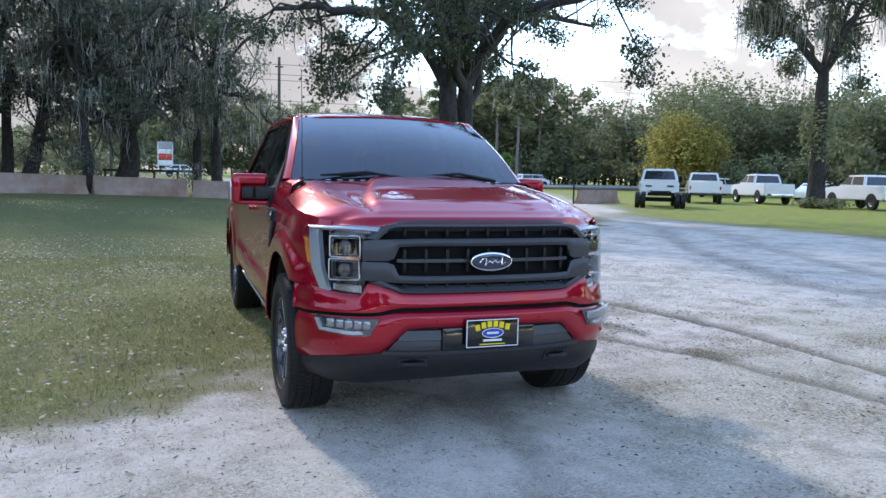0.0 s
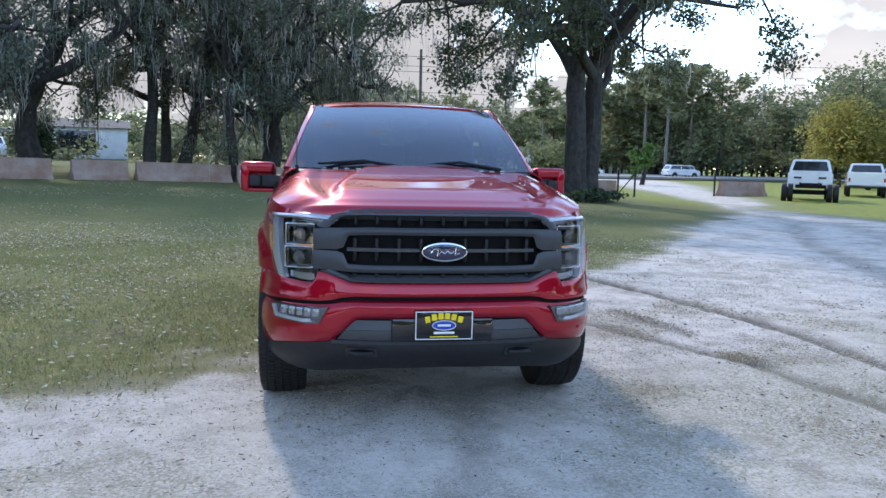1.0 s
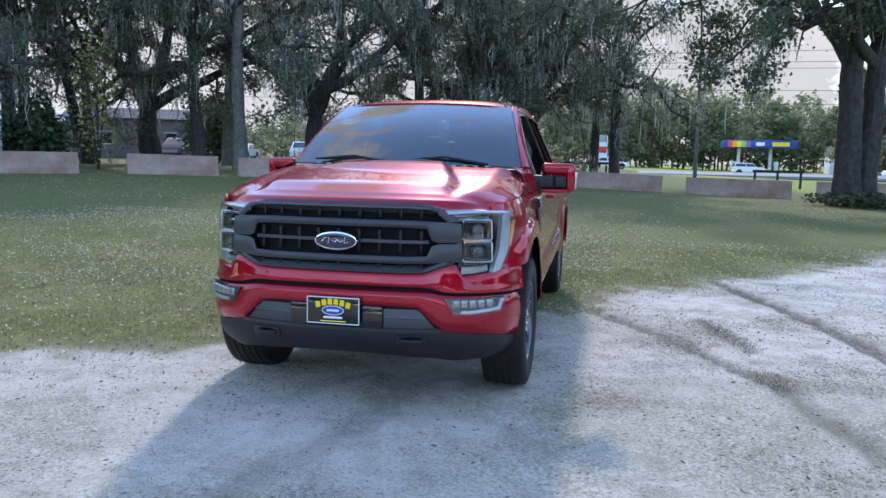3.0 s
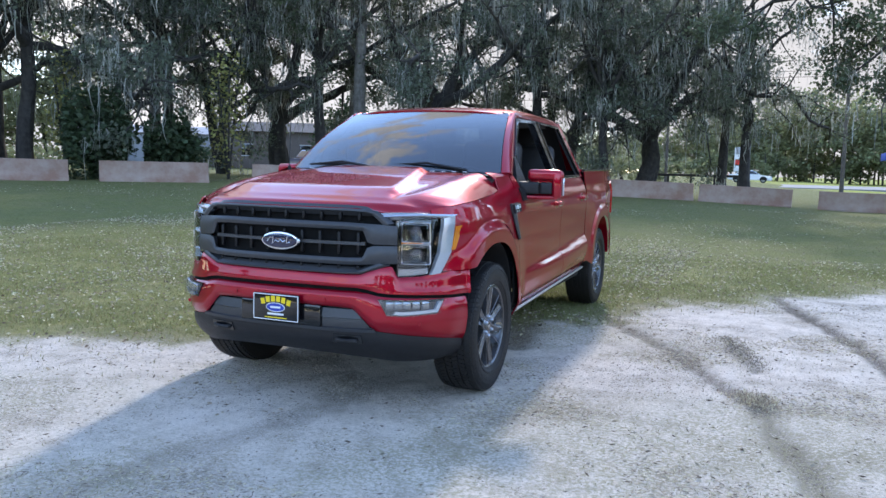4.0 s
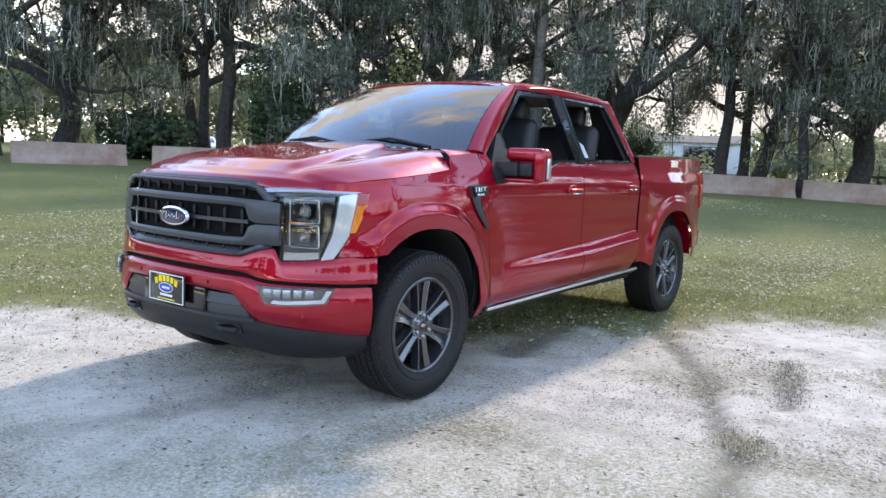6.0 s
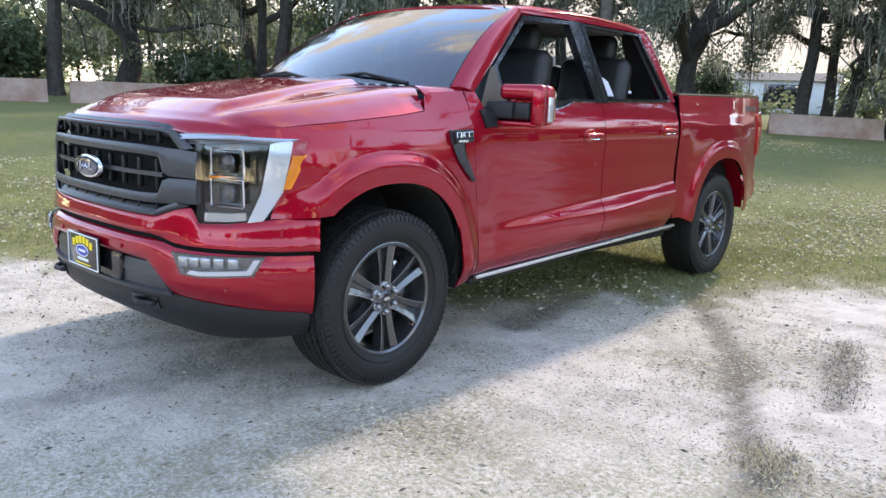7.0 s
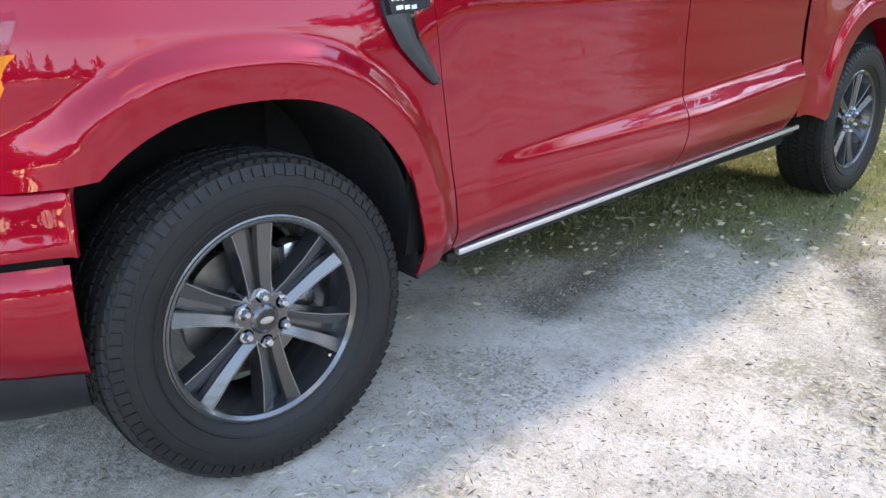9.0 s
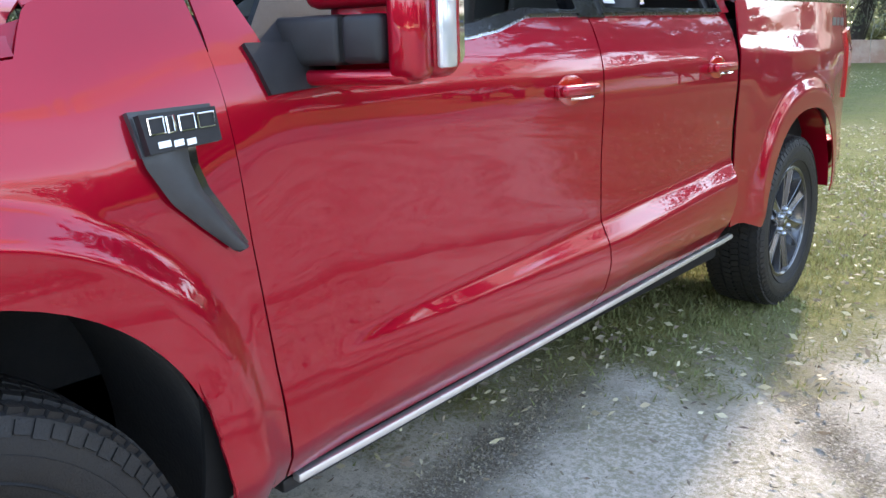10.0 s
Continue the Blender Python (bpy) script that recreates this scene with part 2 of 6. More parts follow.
def part(name, m, mat, parent, label="", sharp=32, smooth=True):
    ob = mesh_object(name, m, mat, sharp, smooth)
    ob.parent = parent
    if label:
        ob["label"] = label
    return ob


def thing(name, m, mat, label, category, group="", kind="", sharp=32, smooth=True):
    return tagged(mesh_object(name, m, mat, sharp, smooth), label, category, group, kind)


def base(name, label, category, at=(0, 0, 0), turn=0.0, group="", kind=""):
    ob = new(name)
    ob.matrix_world = pose(*at, 0, 0, turn)
    return tagged(ob, label, category, group, kind)


def smooth01(a, b, x):
    t = min(1.0, max(0.0, (x - a) / (b - a)))
    return t * t * (3 - 2 * t)


# ---- ground ----
EDGE_X = [-60.0, -9.0, -4.5, -2.7, -1.9, -1.2, 0.5, 1.5, 2.8, 4.5, 6.3, 8.5, 11.2, 13.2, 16.0, 18.2, 24.0, 28.0]
EDGE_Y = [-26.0, -5.0, -2.2, -0.65, 0.1, 0.65, 2.0, 3.3, 4.8, 6.8, 9.4, 13.0, 16.0, 19.0, 26.0, 36.0, 58.0, 84.0]
RIGHT_X = [60.0, 24.0, 18.0, 16.2, 16.0, 15.4, 19.2, 21.8, 31.0, 40.0]
RIGHT_Y = [-30.0, -4.0, 5.0, 10.9, 16.9, 22.0, 27.0, 36.0, 58.0, 84.0]


def ground_z(x, y):
    """Level round the truck; rises gently towards the barriers on the truck's right."""
    far = max(0.0, math.hypot(x, y) - 9.0)
    rise = min(0.85, 0.036 * max(0.0, 6.0 - x))
    return min(far, 26.0) / 26.0 * rise * smooth01(-20, 4, y) + 0.3 * smooth01(46, 90, math.hypot(x, y)) * smooth01(22, 8, x)


def sand_amount(x, y):
    """1 on the sand track, 0 on grass, with a soft border of about a metre."""
    yb = np.interp(x, EDGE_X, EDGE_Y)
    slope = (np.interp(x + 0.3, EDGE_X, EDGE_Y) - np.interp(x - 0.3, EDGE_X, EDGE_Y)) / 0.6
    left = (y - yb) / math.sqrt(1 + slope * slope)
    xr = np.interp(y, RIGHT_Y, RIGHT_X)
    right = x - xr
    d = max(left, right * 0.8)
    w = 0.75 + 0.03 * math.hypot(x, y)
    n1 = noise.noise(Vector((x * 0.9, y * 0.9, 0))) * 0.55 + noise.noise(Vector((x * 3.3, y * 3.3, 3))) * 0.38
    s = 1 - smooth01(-w, w, d + n1 * 1.0)
    if y > 78:
        s *= 1 - smooth01(80, 84, y)
    return s


def axis_steps(lo, hi, fine_lo, fine_hi, step):
    """Fine steps in the middle, growing towards the far ends."""
    mid = list(np.arange(fine_lo, fine_hi + 1e-6, step))
    up, d, v = [], step, mid[-1]
    while v < hi:
        d *= 1.16
        v += d
        up.append(min(v, hi))
    down, d, v = [], step, mid[0]
    while v > lo:
        d *= 1.16
        v -= d
        down.append(max(v, lo))
    return down[::-1] + mid + up


GX = axis_steps(-900, 900, -7.0, 9.0, 0.075)
GY = axis_steps(-600, 1200, -5.5, 10.0, 0.075)
# ruts on the sand: polylines in plan with half-width and depth
RUTS = [
    ([(5.2, -3.0), (3.6, -0.5), (3.65, 1.15), (3.42, 2.7), (2.93, 4.46), (2.7, 5.6)], 0.085, 0.034),
    ([(3.1, -1.8), (2.72, -0.1), (2.62, 0.41), (2.31, 1.0), (1.91, 1.85), (1.47, 2.5), (1.15, 3.0)], 0.085, 0.026),
    ([(-0.8, -4.6), (-0.01, -1.84), (0.2, -0.88), (0.3, 0.1)], 0.10, 0.011),
    ([(2.33, 2.55), (2.44, 1.98), (2.62, 1.36)], 0.075, 0.017),
    ([(0.60, 2.25), (0.66, 1.8), (0.74, 1.3)], 0.12, 0.026),
    ([(-1.4, -5.0), (-0.3, -2.6), (0.9, -1.4), (1.9, 0.4), (2.5, 3.0)], 0.14, 0.004),
    ([(7.5, -2.0), (7.0, 4.0), (9.0, 9.0), (13.0, 16.0), (17.0, 26.0)], 0.25, 0.013),
    ([(9.5, -2.0), (9.0, 4.0), (11.0, 9.0), (14.5, 16.0), (18.4, 26.0)], 0.25, 0.013),
]


def rut_at(x, y):
    best = 0.0
    for pts, w, dep in RUTS:
        for (ax, ay), (bx, by) in zip(pts, pts[1:]):
            if min(ax, bx) - 0.6 > x or max(ax, bx) + 0.6 < x or min(ay, by) - 0.6 > y or max(ay, by) + 0.6 < y:
                continue
            dx, dy = bx - ax, by - ay
            t = min(1.0, max(0.0, ((x - ax) * dx + (y - ay) * dy) / (dx * dx + dy * dy)))
            d = math.hypot(x - ax - t * dx, y - ay - t * dy) + 0.05 * noise.noise(Vector((x * 5, y * 5, 7))) + 0.05 * noise.noise(Vector((x * 1.3, y * 1.3, 17)))
            best = max(best, (1 - smooth01(w * 0.45, w * 1.5, d)) * dep)
    return best


# thin weedy patches on the sand: place and half-width
WEEDS = [(2.0, -1.0, .55), (1.1, -1.4, .45), (2.9, -.1, .40), (2.4, -.4, .50), (4.8, 1.1, .70), (4.2, -.4, .6), (-.2, -2.6, .6), (-1.6, -1.5, .5), (1.2, 1.9, .5)]


def weed_at(x, y):
    w = sum(math.exp(-((x - cx) ** 2 + (y - cy) ** 2) / (2 * r * r)) for cx, cy, r in WEEDS)
    return min(1.0, max(0.0, w * (1.0 + 1.1 * noise.noise(Vector((x * 2.2, y * 2.2, 21))))))


gv, sand_vals, rut_vals, sunlit_vals, weed_vals, lush_vals = [], [], [], [], [], []
for gy in GY:
    for gx in GX:
        near = abs(gx) < 20 and abs(gy) < 40
        s = sand_amount(gx, gy) if abs(gx) < 200 and abs(gy) < 200 else 0.0
        r = rut_at(gx, gy) if near else 0.0
        z = ground_z(gx, gy) - r * s
        if near:
            z += 0.010 * noise.noise(Vector((gx * 1.7, gy * 1.7, 1))) + 0.006 * noise.noise(Vector((gx * 6, gy * 6, 2))) * (0.5 + 0.5 * s)
        gv.append((gx, gy, z - 0.004))
        sand_vals.append(s)
        # far right lawn whose colour is raised to look sunlit
        sunlit_vals.append(smooth01(13, 17, gx + .12 * gy - 2) * smooth01(8, 16, gy))
        rut_vals.append(min(1.0, r / 0.03))
        lush_vals.append(smooth01(5.0, 12.0, math.hypot(gx, gy) + 2.5 * noise.noise(Vector((gx * .35, gy * .35, 31)))) * .9)
        weed_vals.append(weed_at(gx, gy) if abs(gx) < 8 and abs(gy) < 8 else 0.0)
nx = len(GX)
gf = [(j * nx + i, j * nx + i + 1, (j + 1) * nx + i + 1, (j + 1) * nx + i) for j in range(len(GY) - 1) for i in range(nx - 1)]

GROUND = bpy.data.materials.new("ground_surface")
GROUND.use_nodes = True
gn, gl = GROUND.node_tree.nodes, GROUND.node_tree.links
gb = gn["Principled BSDF"]
gb.inputs["Roughness"].default_value = 0.95
gb.inputs["Specular IOR Level"].default_value = 0.15
gtc = gn.new("ShaderNodeTexCoord")


def gnoise(scale, detail=6.0, rough=0.6):
    t = gn.new("ShaderNodeTexNoise")
    t.inputs["Scale"].default_value = scale
    t.inputs["Detail"].default_value = detail
    t.inputs["Roughness"].default_value = rough
    gl.new(gtc.outputs["Object"], t.inputs["Vector"])
    return t.outputs["Fac"]


def gramp(src, a, b):
    r = gn.new("ShaderNodeMapRange")
    r.inputs["From Min"].default_value, r.inputs["From Max"].default_value = a, b
    gl.new(src, r.inputs["Value"])
    return r.outputs["Result"]


def gmix(fac, c1, c2, mode="MIX"):
    x = gn.new("ShaderNodeMixRGB")
    x.blend_type = mode
    for sock, c in ((x.inputs["Fac"], fac), (x.inputs["Color1"], c1), (x.inputs["Color2"], c2)):
        if isinstance(c, (tuple, float, int)):
            sock.default_value = (*c, 1) if isinstance(c, tuple) else c
        else:
            gl.new(c, sock)
    return x.outputs["Color"]


def gmath(op, a, b):
    x = gn.new("ShaderNodeMath")
    x.operation = op
    for sock, c in ((x.inputs[0], a), (x.inputs[1], b)):
        if isinstance(c, (float, int)):
            sock.default_value = c
        else:
            gl.new(c, sock)
    return x.outputs[0]


ga = gn.new("ShaderNodeAttribute")
ga.attribute_name = "sand"
gr = gn.new("ShaderNodeAttribute")
gr.attribute_name = "rut"
n_fine, n_mid, n_big, n_grit = gnoise(46.0, 8.0, 0.75), gnoise(7.0), gnoise(1.1), gnoise(160.0, 3.0)
sand_mask = gramp(gmath("ADD", ga.outputs["Fac"], gmath("MULTIPLY", gmath("SUBTRACT", n_fine, 0.5), 1.5)), 0.36, 0.66)
n_patch = gnoise(3.2, 7.0, 0.7)
sand_c = gmix(gramp(n_mid, 0.3, 0.7), (0.74, 0.672, 0.592), (0.63, 0.562, 0.480))
sand_c = gmix(gmath("MULTIPLY", gramp(n_patch, 0.48, 0.66), 0.50), sand_c, (0.30, 0.255, 0.20))
n_fleck, n_patch2 = gnoise(75.0, 4.0, 0.8), gnoise(1.9, 8.0, 0.75)
sand_c = gmix(gmath("MULTIPLY", gramp(n_fine, 0.54, 0.68), 0.42), sand_c, (0.21, 0.185, 0.145))
sand_c = gmix(gmath("MULTIPLY", gramp(n_big, 0.51, 0.65), gmath("MULTIPLY", gramp(n_fine, 0.42, 0.54), 0.62)), sand_c, (0.20, 0.172, 0.105))
sand_c = gmix(gmath("MULTIPLY", gramp(n_patch2, 0.50, 0.60), gmath("MULTIPLY", gramp(n_fleck, 0.47, 0.56), 0.65)), sand_c, (0.13, 0.112, 0.082))
n_wisp = gnoise(30.0, 5.0, 0.7)
n_wisp.node.inputs["Distortion"].default_value = 3.5
sand_c = gmix(gmath("MULTIPLY", gramp(n_wisp, 0.56, 0.66), gmath("MULTIPLY", gramp(n_big, 0.36, 0.56), 0.6)), sand_c, (0.25, 0.22, 0.175))
sand_c = gmix(gmath("MULTIPLY", gr.outputs["Fac"], gmath("MULTIPLY", gramp(n_fleck, 0.36, 0.48), 0.9)), sand_c, (0.075, 0.064, 0.052))
sand_c = gmix(gmath("MULTIPLY", gramp(n_fleck, 0.60, 0.66), 0.5), sand_c, (0.10, 0.085, 0.06))
sand_c = gmix(gmath("MULTIPLY", gramp(n_grit, 0.58, 0.70), 0.28), sand_c, (0.15, 0.13, 0.10))
gw = gn.new("ShaderNodeAttribute")
gw.attribute_name = "weed"
sand_c = gmix(gmath("MULTIPLY", gw.outputs["Fac"], gmath("MULTIPLY", gramp(n_fine, 0.42, 0.58), 0.8)), sand_c, (0.30, 0.28, 0.175))
gm = gn.new("ShaderNodeAttribute")
gm.attribute_name = "sunlit"
grass_c = gmix(gramp(n_mid, 0.35, 0.65), (0.175, 0.185, 0.052), (0.285, 0.256, 0.100))
glu = gn.new("ShaderNodeAttribute")
glu.attribute_name = "lush"
grass_c = gmix(glu.outputs["Fac"], grass_c, gmix(gramp(n_mid, 0.35, 0.65), (0.112, 0.130, 0.034), (0.152, 0.158, 0.048)))
# sunlight on the far right lawn put into its colour: brighter, yellower green
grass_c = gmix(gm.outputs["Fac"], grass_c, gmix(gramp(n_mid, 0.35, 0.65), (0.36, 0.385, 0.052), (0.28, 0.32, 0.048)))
grass_c = gmix(gmath("MULTIPLY", gramp(n_big, 0.45, 0.7), 0.6), grass_c, (0.17, 0.15, 0.075))
grass_c = gmix(gmath("MULTIPLY", gramp(n_patch, 0.42, 0.62), 0.55), grass_c, (0.080, 0.100, 0.036))
grass_c = gmix(gmath("MULTIPLY", gramp(n_fine, 0.48, 0.66), 0.70), grass_c, (0.088, 0.098, 0.040))
grass_c = gmix(gmath("MULTIPLY", gramp(n_fleck, 0.55, 0.61), 0.65), grass_c, (0.40, 0.35, 0.22))
grass_c = gmix(gmath("MULTIPLY", gramp(ga.outputs["Fac"], 0.02, 0.40), gramp(n_fleck, 0.40, 0.56)), grass_c, (0.29, 0.265, 0.175))
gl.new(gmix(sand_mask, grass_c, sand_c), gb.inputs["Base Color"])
gbump = gn.new("ShaderNodeBump")
gbump.inputs["Strength"].default_value = 0.9
gbump.inputs["Distance"].default_value = 0.02
gl.new(gmath("ADD", gmath("MULTIPLY", n_fine, 0.8), gmath("ADD", gmath("MULTIPLY", n_grit, 0.3), gmath("MULTIPLY", n_fleck, 0.5))), gbump.inputs["Height"])
gl.new(gbump.outputs["Normal"], gb.inputs["Normal"])
ground = thing("ground", (gv, gf), GROUND, "short patchy lawn crossed by a pale sandy track", "ground", kind="structure", sharp=80)
for aname, vals in (("sand", sand_vals), ("rut", rut_vals), ("sunlit", sunlit_vals), ("weed", weed_vals), ("lush", lush_vals)):
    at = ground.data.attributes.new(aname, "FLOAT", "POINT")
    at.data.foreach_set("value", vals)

# ---- the pickup truck: front towards -y, its left side +x, front axle at y = 0 ----
AXLE_F, AXLE_R, HUB = 0.0, 3.69, 0.414
ARCH_A, ARCH_B, ARCH_N = 0.50, 0.548, 2.35


def arch_q(y, z, yc):
    return (abs((y - yc) / ARCH_A) ** ARCH_N + (max(0.0, z - HUB) / ARCH_B) ** ARCH_N) ** (1 / ARCH_N)


def side(y, z):
    """Half-width of the body at a place along and up its flank."""
    if y < 2.87:
        x = np.interp(z, [.30, .42, .48, .54, .62, .70, .95, 1.12, 1.20, 1.26, 1.32, 1.40],
                      [.955, .960, .963, .965, .967, .962, .962, .971, .969, .957, .934, .890])
        lean = np.interp(z, [1.00, 1.05, 1.12, 1.20, 1.26, 1.32, 1.40], [.0, .0, .010, .024, .034, .038, .034])
        x -= lean * (1 - smooth01(.25, .75, y))
        zk = .497 + .031 * (y - .68)
        x -= .55 * max(0.0, zk - z)
    else:
        x = np.interp(z, [.30, .42, .54, .70, .95, 1.12, 1.22, 1.30, 1.45], [.90, .93, .955, .958, .958, .963, .962, .945, .925])
    zc = .685 + .066 * (y - .75)
    d = zc - z
    if d > 0:
        g = min(1.0, max(0.0, (y - .80) / 1.2))
        w = .020 + .062 * g
        x += .036 * g ** .6 * min(1.0, d / w) * (1 - smooth01(w + .04, w + .22, d)) * (1 - smooth01(2.862, 2.9, y))
    for yc in (AXLE_F, AXLE_R):
        q = arch_q(y, z, yc)
        if q < 2.0:
            x += (.034 if yc < 1 else .022) * (1 - smooth01(1.14, 1.27, q)) + .016 * (1 - smooth01(1.15, 1.75, q))
    if y < -.22:
        x -= .75 * (-.22 - y) ** 2
    if y > 3.8:
        x -= .055 * ((y - 3.8) / .75) ** 2
    return x


def sd(y, z, t=0):
    return side(y, z), y, z


def green(y, z, t=0):
    """Flank of the cab above the belt."""
    return .916 - (z - 1.38) * .43 - .02 * smooth01(1.4, .6, y), y, z


PLAN = np.array([(0, -.955), (.25, -.948), (.48, -.915), (.68, -.838), (.82, -.728), (.915, -.585), (.958, -.44), (.977, -.410)])
_s = np.linspace(0, 1, 121)


def _catmull(P, s):
    k = len(P) - 1
    out = []
    for v in s:
        i = min(k - 1, int(v * k))
        t = v * k - i
        p0 = P[i - 1] if i > 0 else np.array([-P[1][0], P[1][1]])
        p1, p2 = P[i], P[i + 1]
        p3 = P[i + 2] if i + 2 <= k else 2 * P[k] - P[k - 1]
        out.append(.5 * (2 * p1 + (p2 - p0) * t + (2 * p0 - 5 * p1 + 4 * p2 - p3) * t * t + (3 * p1 - p0 - 3 * p2 + p3) * t ** 3))
    return np.array(out)


_pl = _catmull(PLAN, _s)
_tan = np.gradient(_pl, axis=0)
_nor = np.stack([-_tan[:, 1], _tan[:, 0]], 1)
_nor = -_nor / np.linalg.norm(_nor, axis=1, keepdims=True)
OFF_Z = [.28, .45, .55, .70, .74, .82, .95, 1.10, 1.20]
OFF_Y = [.075, .025, .005, .012, .025, .028, .032, .042, .060]


def us(x):
    """Place along the front's plan curve for a half-width x (signed)."""
    return math.copysign(float(np.interp(abs(x), _pl[:, 0], _s)), x) if x else 0.0


def front(u, z, out=0.0):
    a = abs(u)
    x, y = np.interp(a, _s, _pl[:, 0]), np.interp(a, _s, _pl[:, 1])
    nx_, ny_ = np.interp(a, _s, _nor[:, 0]), np.interp(a, _s, _nor[:, 1])
    o = out - float(np.interp(z, OFF_Z, OFF_Y)) * (1 - .5 * a ** 3)
    return math.copysign(1, u) * (x + nx_ * o), y + ny_ * o, z


def fcurve(pts):
    """Both halves of a front curve given for x >= 0, as (place, z)."""
    right = [(us(x), z) for x, z in pts]
    left = [(-u, z) for u, z in right[::-1]]
    return left[:-1] + right if abs(right[0][0]) < 1e-9 else (left, right)


def fpatch(lo, hi, nu, nv, thick, out=lambda t: 0.0, ease=None):
    """Front piece between two curves; symmetric halves when the curves start off-centre."""
    a, b = fcurve(lo), fcurve(hi)
    f = lambda u, z, t: front(u, z, out(t))
    if isinstance(a, tuple):
        return [shell(ruled(f, p, q, nu, nv, ease), thick, h) for p, q, h in ((a[0], b[0], (-.3, -1, 0)), (a[1], b[1], (.3, -1, 0)))]
    return shell(ruled(f, a, b, nu, nv, ease), thick, (0, -1, 0))


truck = base("pickup_truck", "glossy candy-red crew-cab pickup truck parked half on grass, half on sand", "pickup truck")
P = lambda name, m, mat, label="", sharp=32: part(name, m, mat, truck, label, sharp)


def both(name, m, mat, label="", sharp=32, parents=None):
    """A part on the truck's left and its mirror on the right."""
    a = part(name, m, mat, parents[0] if parents else truck, label, sharp)
    b = part(name, mirrored(m), mat, parents[1] if parents else truck, label, sharp)
    return a, b


# flank panels
def arch_pts(yc, a0, a1, n=25):
    out = []
    for k in range(n):
        a = radians(a0 + (a1 - a0) * k / (n - 1))
        c, s = math.cos(a), math.sin(a)
        r = (abs(c / ARCH_A) ** ARCH_N + abs(s / ARCH_B) ** ARCH_N) ** (-1 / ARCH_N)
        out.append((yc - r * c, HUB + r * s))
    return out


def zgap(y):
    return float(np.interp(y, [-.66, -.61, -.41, -.17, .10, .28], [1.150, 1.196, 1.222, 1.243, 1.266, 1.289]))


n_ar = 31
lo = [(-.588, .832)] + arch_pts(AXLE_F, 50, 184, n_ar) + [(.56, .405), (.655, .428)]
top_y = [-.53] + list(np.linspace(-.482, .25, n_ar - 9)) + [.266, .272, .28, .29, .30, .312, .335, .41, .48] + [.53, .565]
hi = [(y, zgap(y) - .004 if y < .268 else np.interp(y, [.268, .28, .305, .335, .565], [1.285, 1.312, 1.362, 1.374, 1.388])) for y in top_y]
hi[0] = (-.490, 1.168)
hi[1] = (-.482, zgap(-.482) - .004)
both("front_fender", shell(ruled(sd, lo, hi, 90, 34), .004, (1, 0, 0)), PAINT, sharp=45)


def belt(y):
    return float(np.interp(y, [.5, .95, 1.28, 1.40, 1.54, 2.6, 2.9], [1.285, 1.293, 1.305, 1.322, 1.358, 1.378, 1.382]))


lo = [(.662 + (1.866 - .662) * k / 12, .429 + .027 * (.662 + (1.866 - .662) * k / 12 - .662)) for k in range(13)]
hi = [(.575 + (1.842 - .575) * k / 12, belt(.575 + (1.842 - .575) * k / 12)) for k in range(13)]
front_doors = both("front_door", shell(ruled(sd, lo, hi, 60, 44), .005, (1, 0, 0)), PAINT, sharp=45)
lo = [(1.873 + (2.850 - 1.873) * k / 8, .462 + .027 * (1.873 + (2.850 - 1.873) * k / 8 - 1.873)) for k in range(9)]
hi = [(1.849 + (2.847 - 1.849) * k / 8, belt(1.849 + (2.847 - 1.849) * k / 8)) for k in range(9)]
rear_doors = both("rear_door", shell(ruled(sd, lo, hi, 46, 44), .005, (1, 0, 0)), PAINT, sharp=45)
lo = [(2.895, .54), (2.99, .545)] + [p for p in arch_pts(AXLE_R, 8, 172, n_ar)] + [(4.32, .555), (4.50, .60)]
ty = [2.895, 2.93] + list(np.linspace(2.97, 4.35, n_ar)) + [4.44, 4.52]
hi = [(y, np.interp(y, [2.885, 4.52], [1.430, 1.452])) for y in ty]
both("bed_side", shell(ruled(sd, lo, hi, 90, 36), .006, (1, 0, 0)), PAINT, sharp=45)
# dark seams behind the panel gaps, and the body's inner skin
both("body_inner", join(
    shell(ruled(lambda y, z, t: (side(y, z) - .03, y, z), [(.45, .47), (2.95, .53)], [(.50, 1.27), (2.95, 1.36)], 30, 10), .01, (1, 0, 0)),
    rbox(.86, 1.75, .45, .10, 2.3, .10, .02)), UNDER)
# rocker trim: bright strip on a black sill
sl0, sl1 = Vector((.925, .69, .409)), Vector((.912, 3.02, .473))
both("sill", shell(ruled(lambda y, z, t: (.895 - .06 * (1 - t), y, z), [(.60, .37), (2.98, .44)], [(.60, .475), (2.98, .545)], 12, 5), .03, (1, 0, 0)), UNDER)
dirv = (sl1 - sl0)
bar = moved(rbox(0, 0, 0, .026, dirv.length, .021, .006), Matrix.Translation((sl0 + sl1) / 2) @ pose(0, 0, 0, math.degrees(math.asin(dirv.z / dirv.length)), 0, math.degrees(-math.atan2(dirv.x, dirv.y))))
both("sill_trim", bar, SILL_METAL, "brushed bright metal strip below the doors")
low = moved(rbox(-.045, 0, -.024, .05, dirv.length + .04, .035, .01), Matrix.Translation((sl0 + sl1) / 2) @ pose(0, 0, 0, math.degrees(math.asin(dirv.z / dirv.length)), 0, math.degrees(-math.atan2(dirv.x, dirv.y))))
both("sill_step", low, BLACK_PLASTIC)

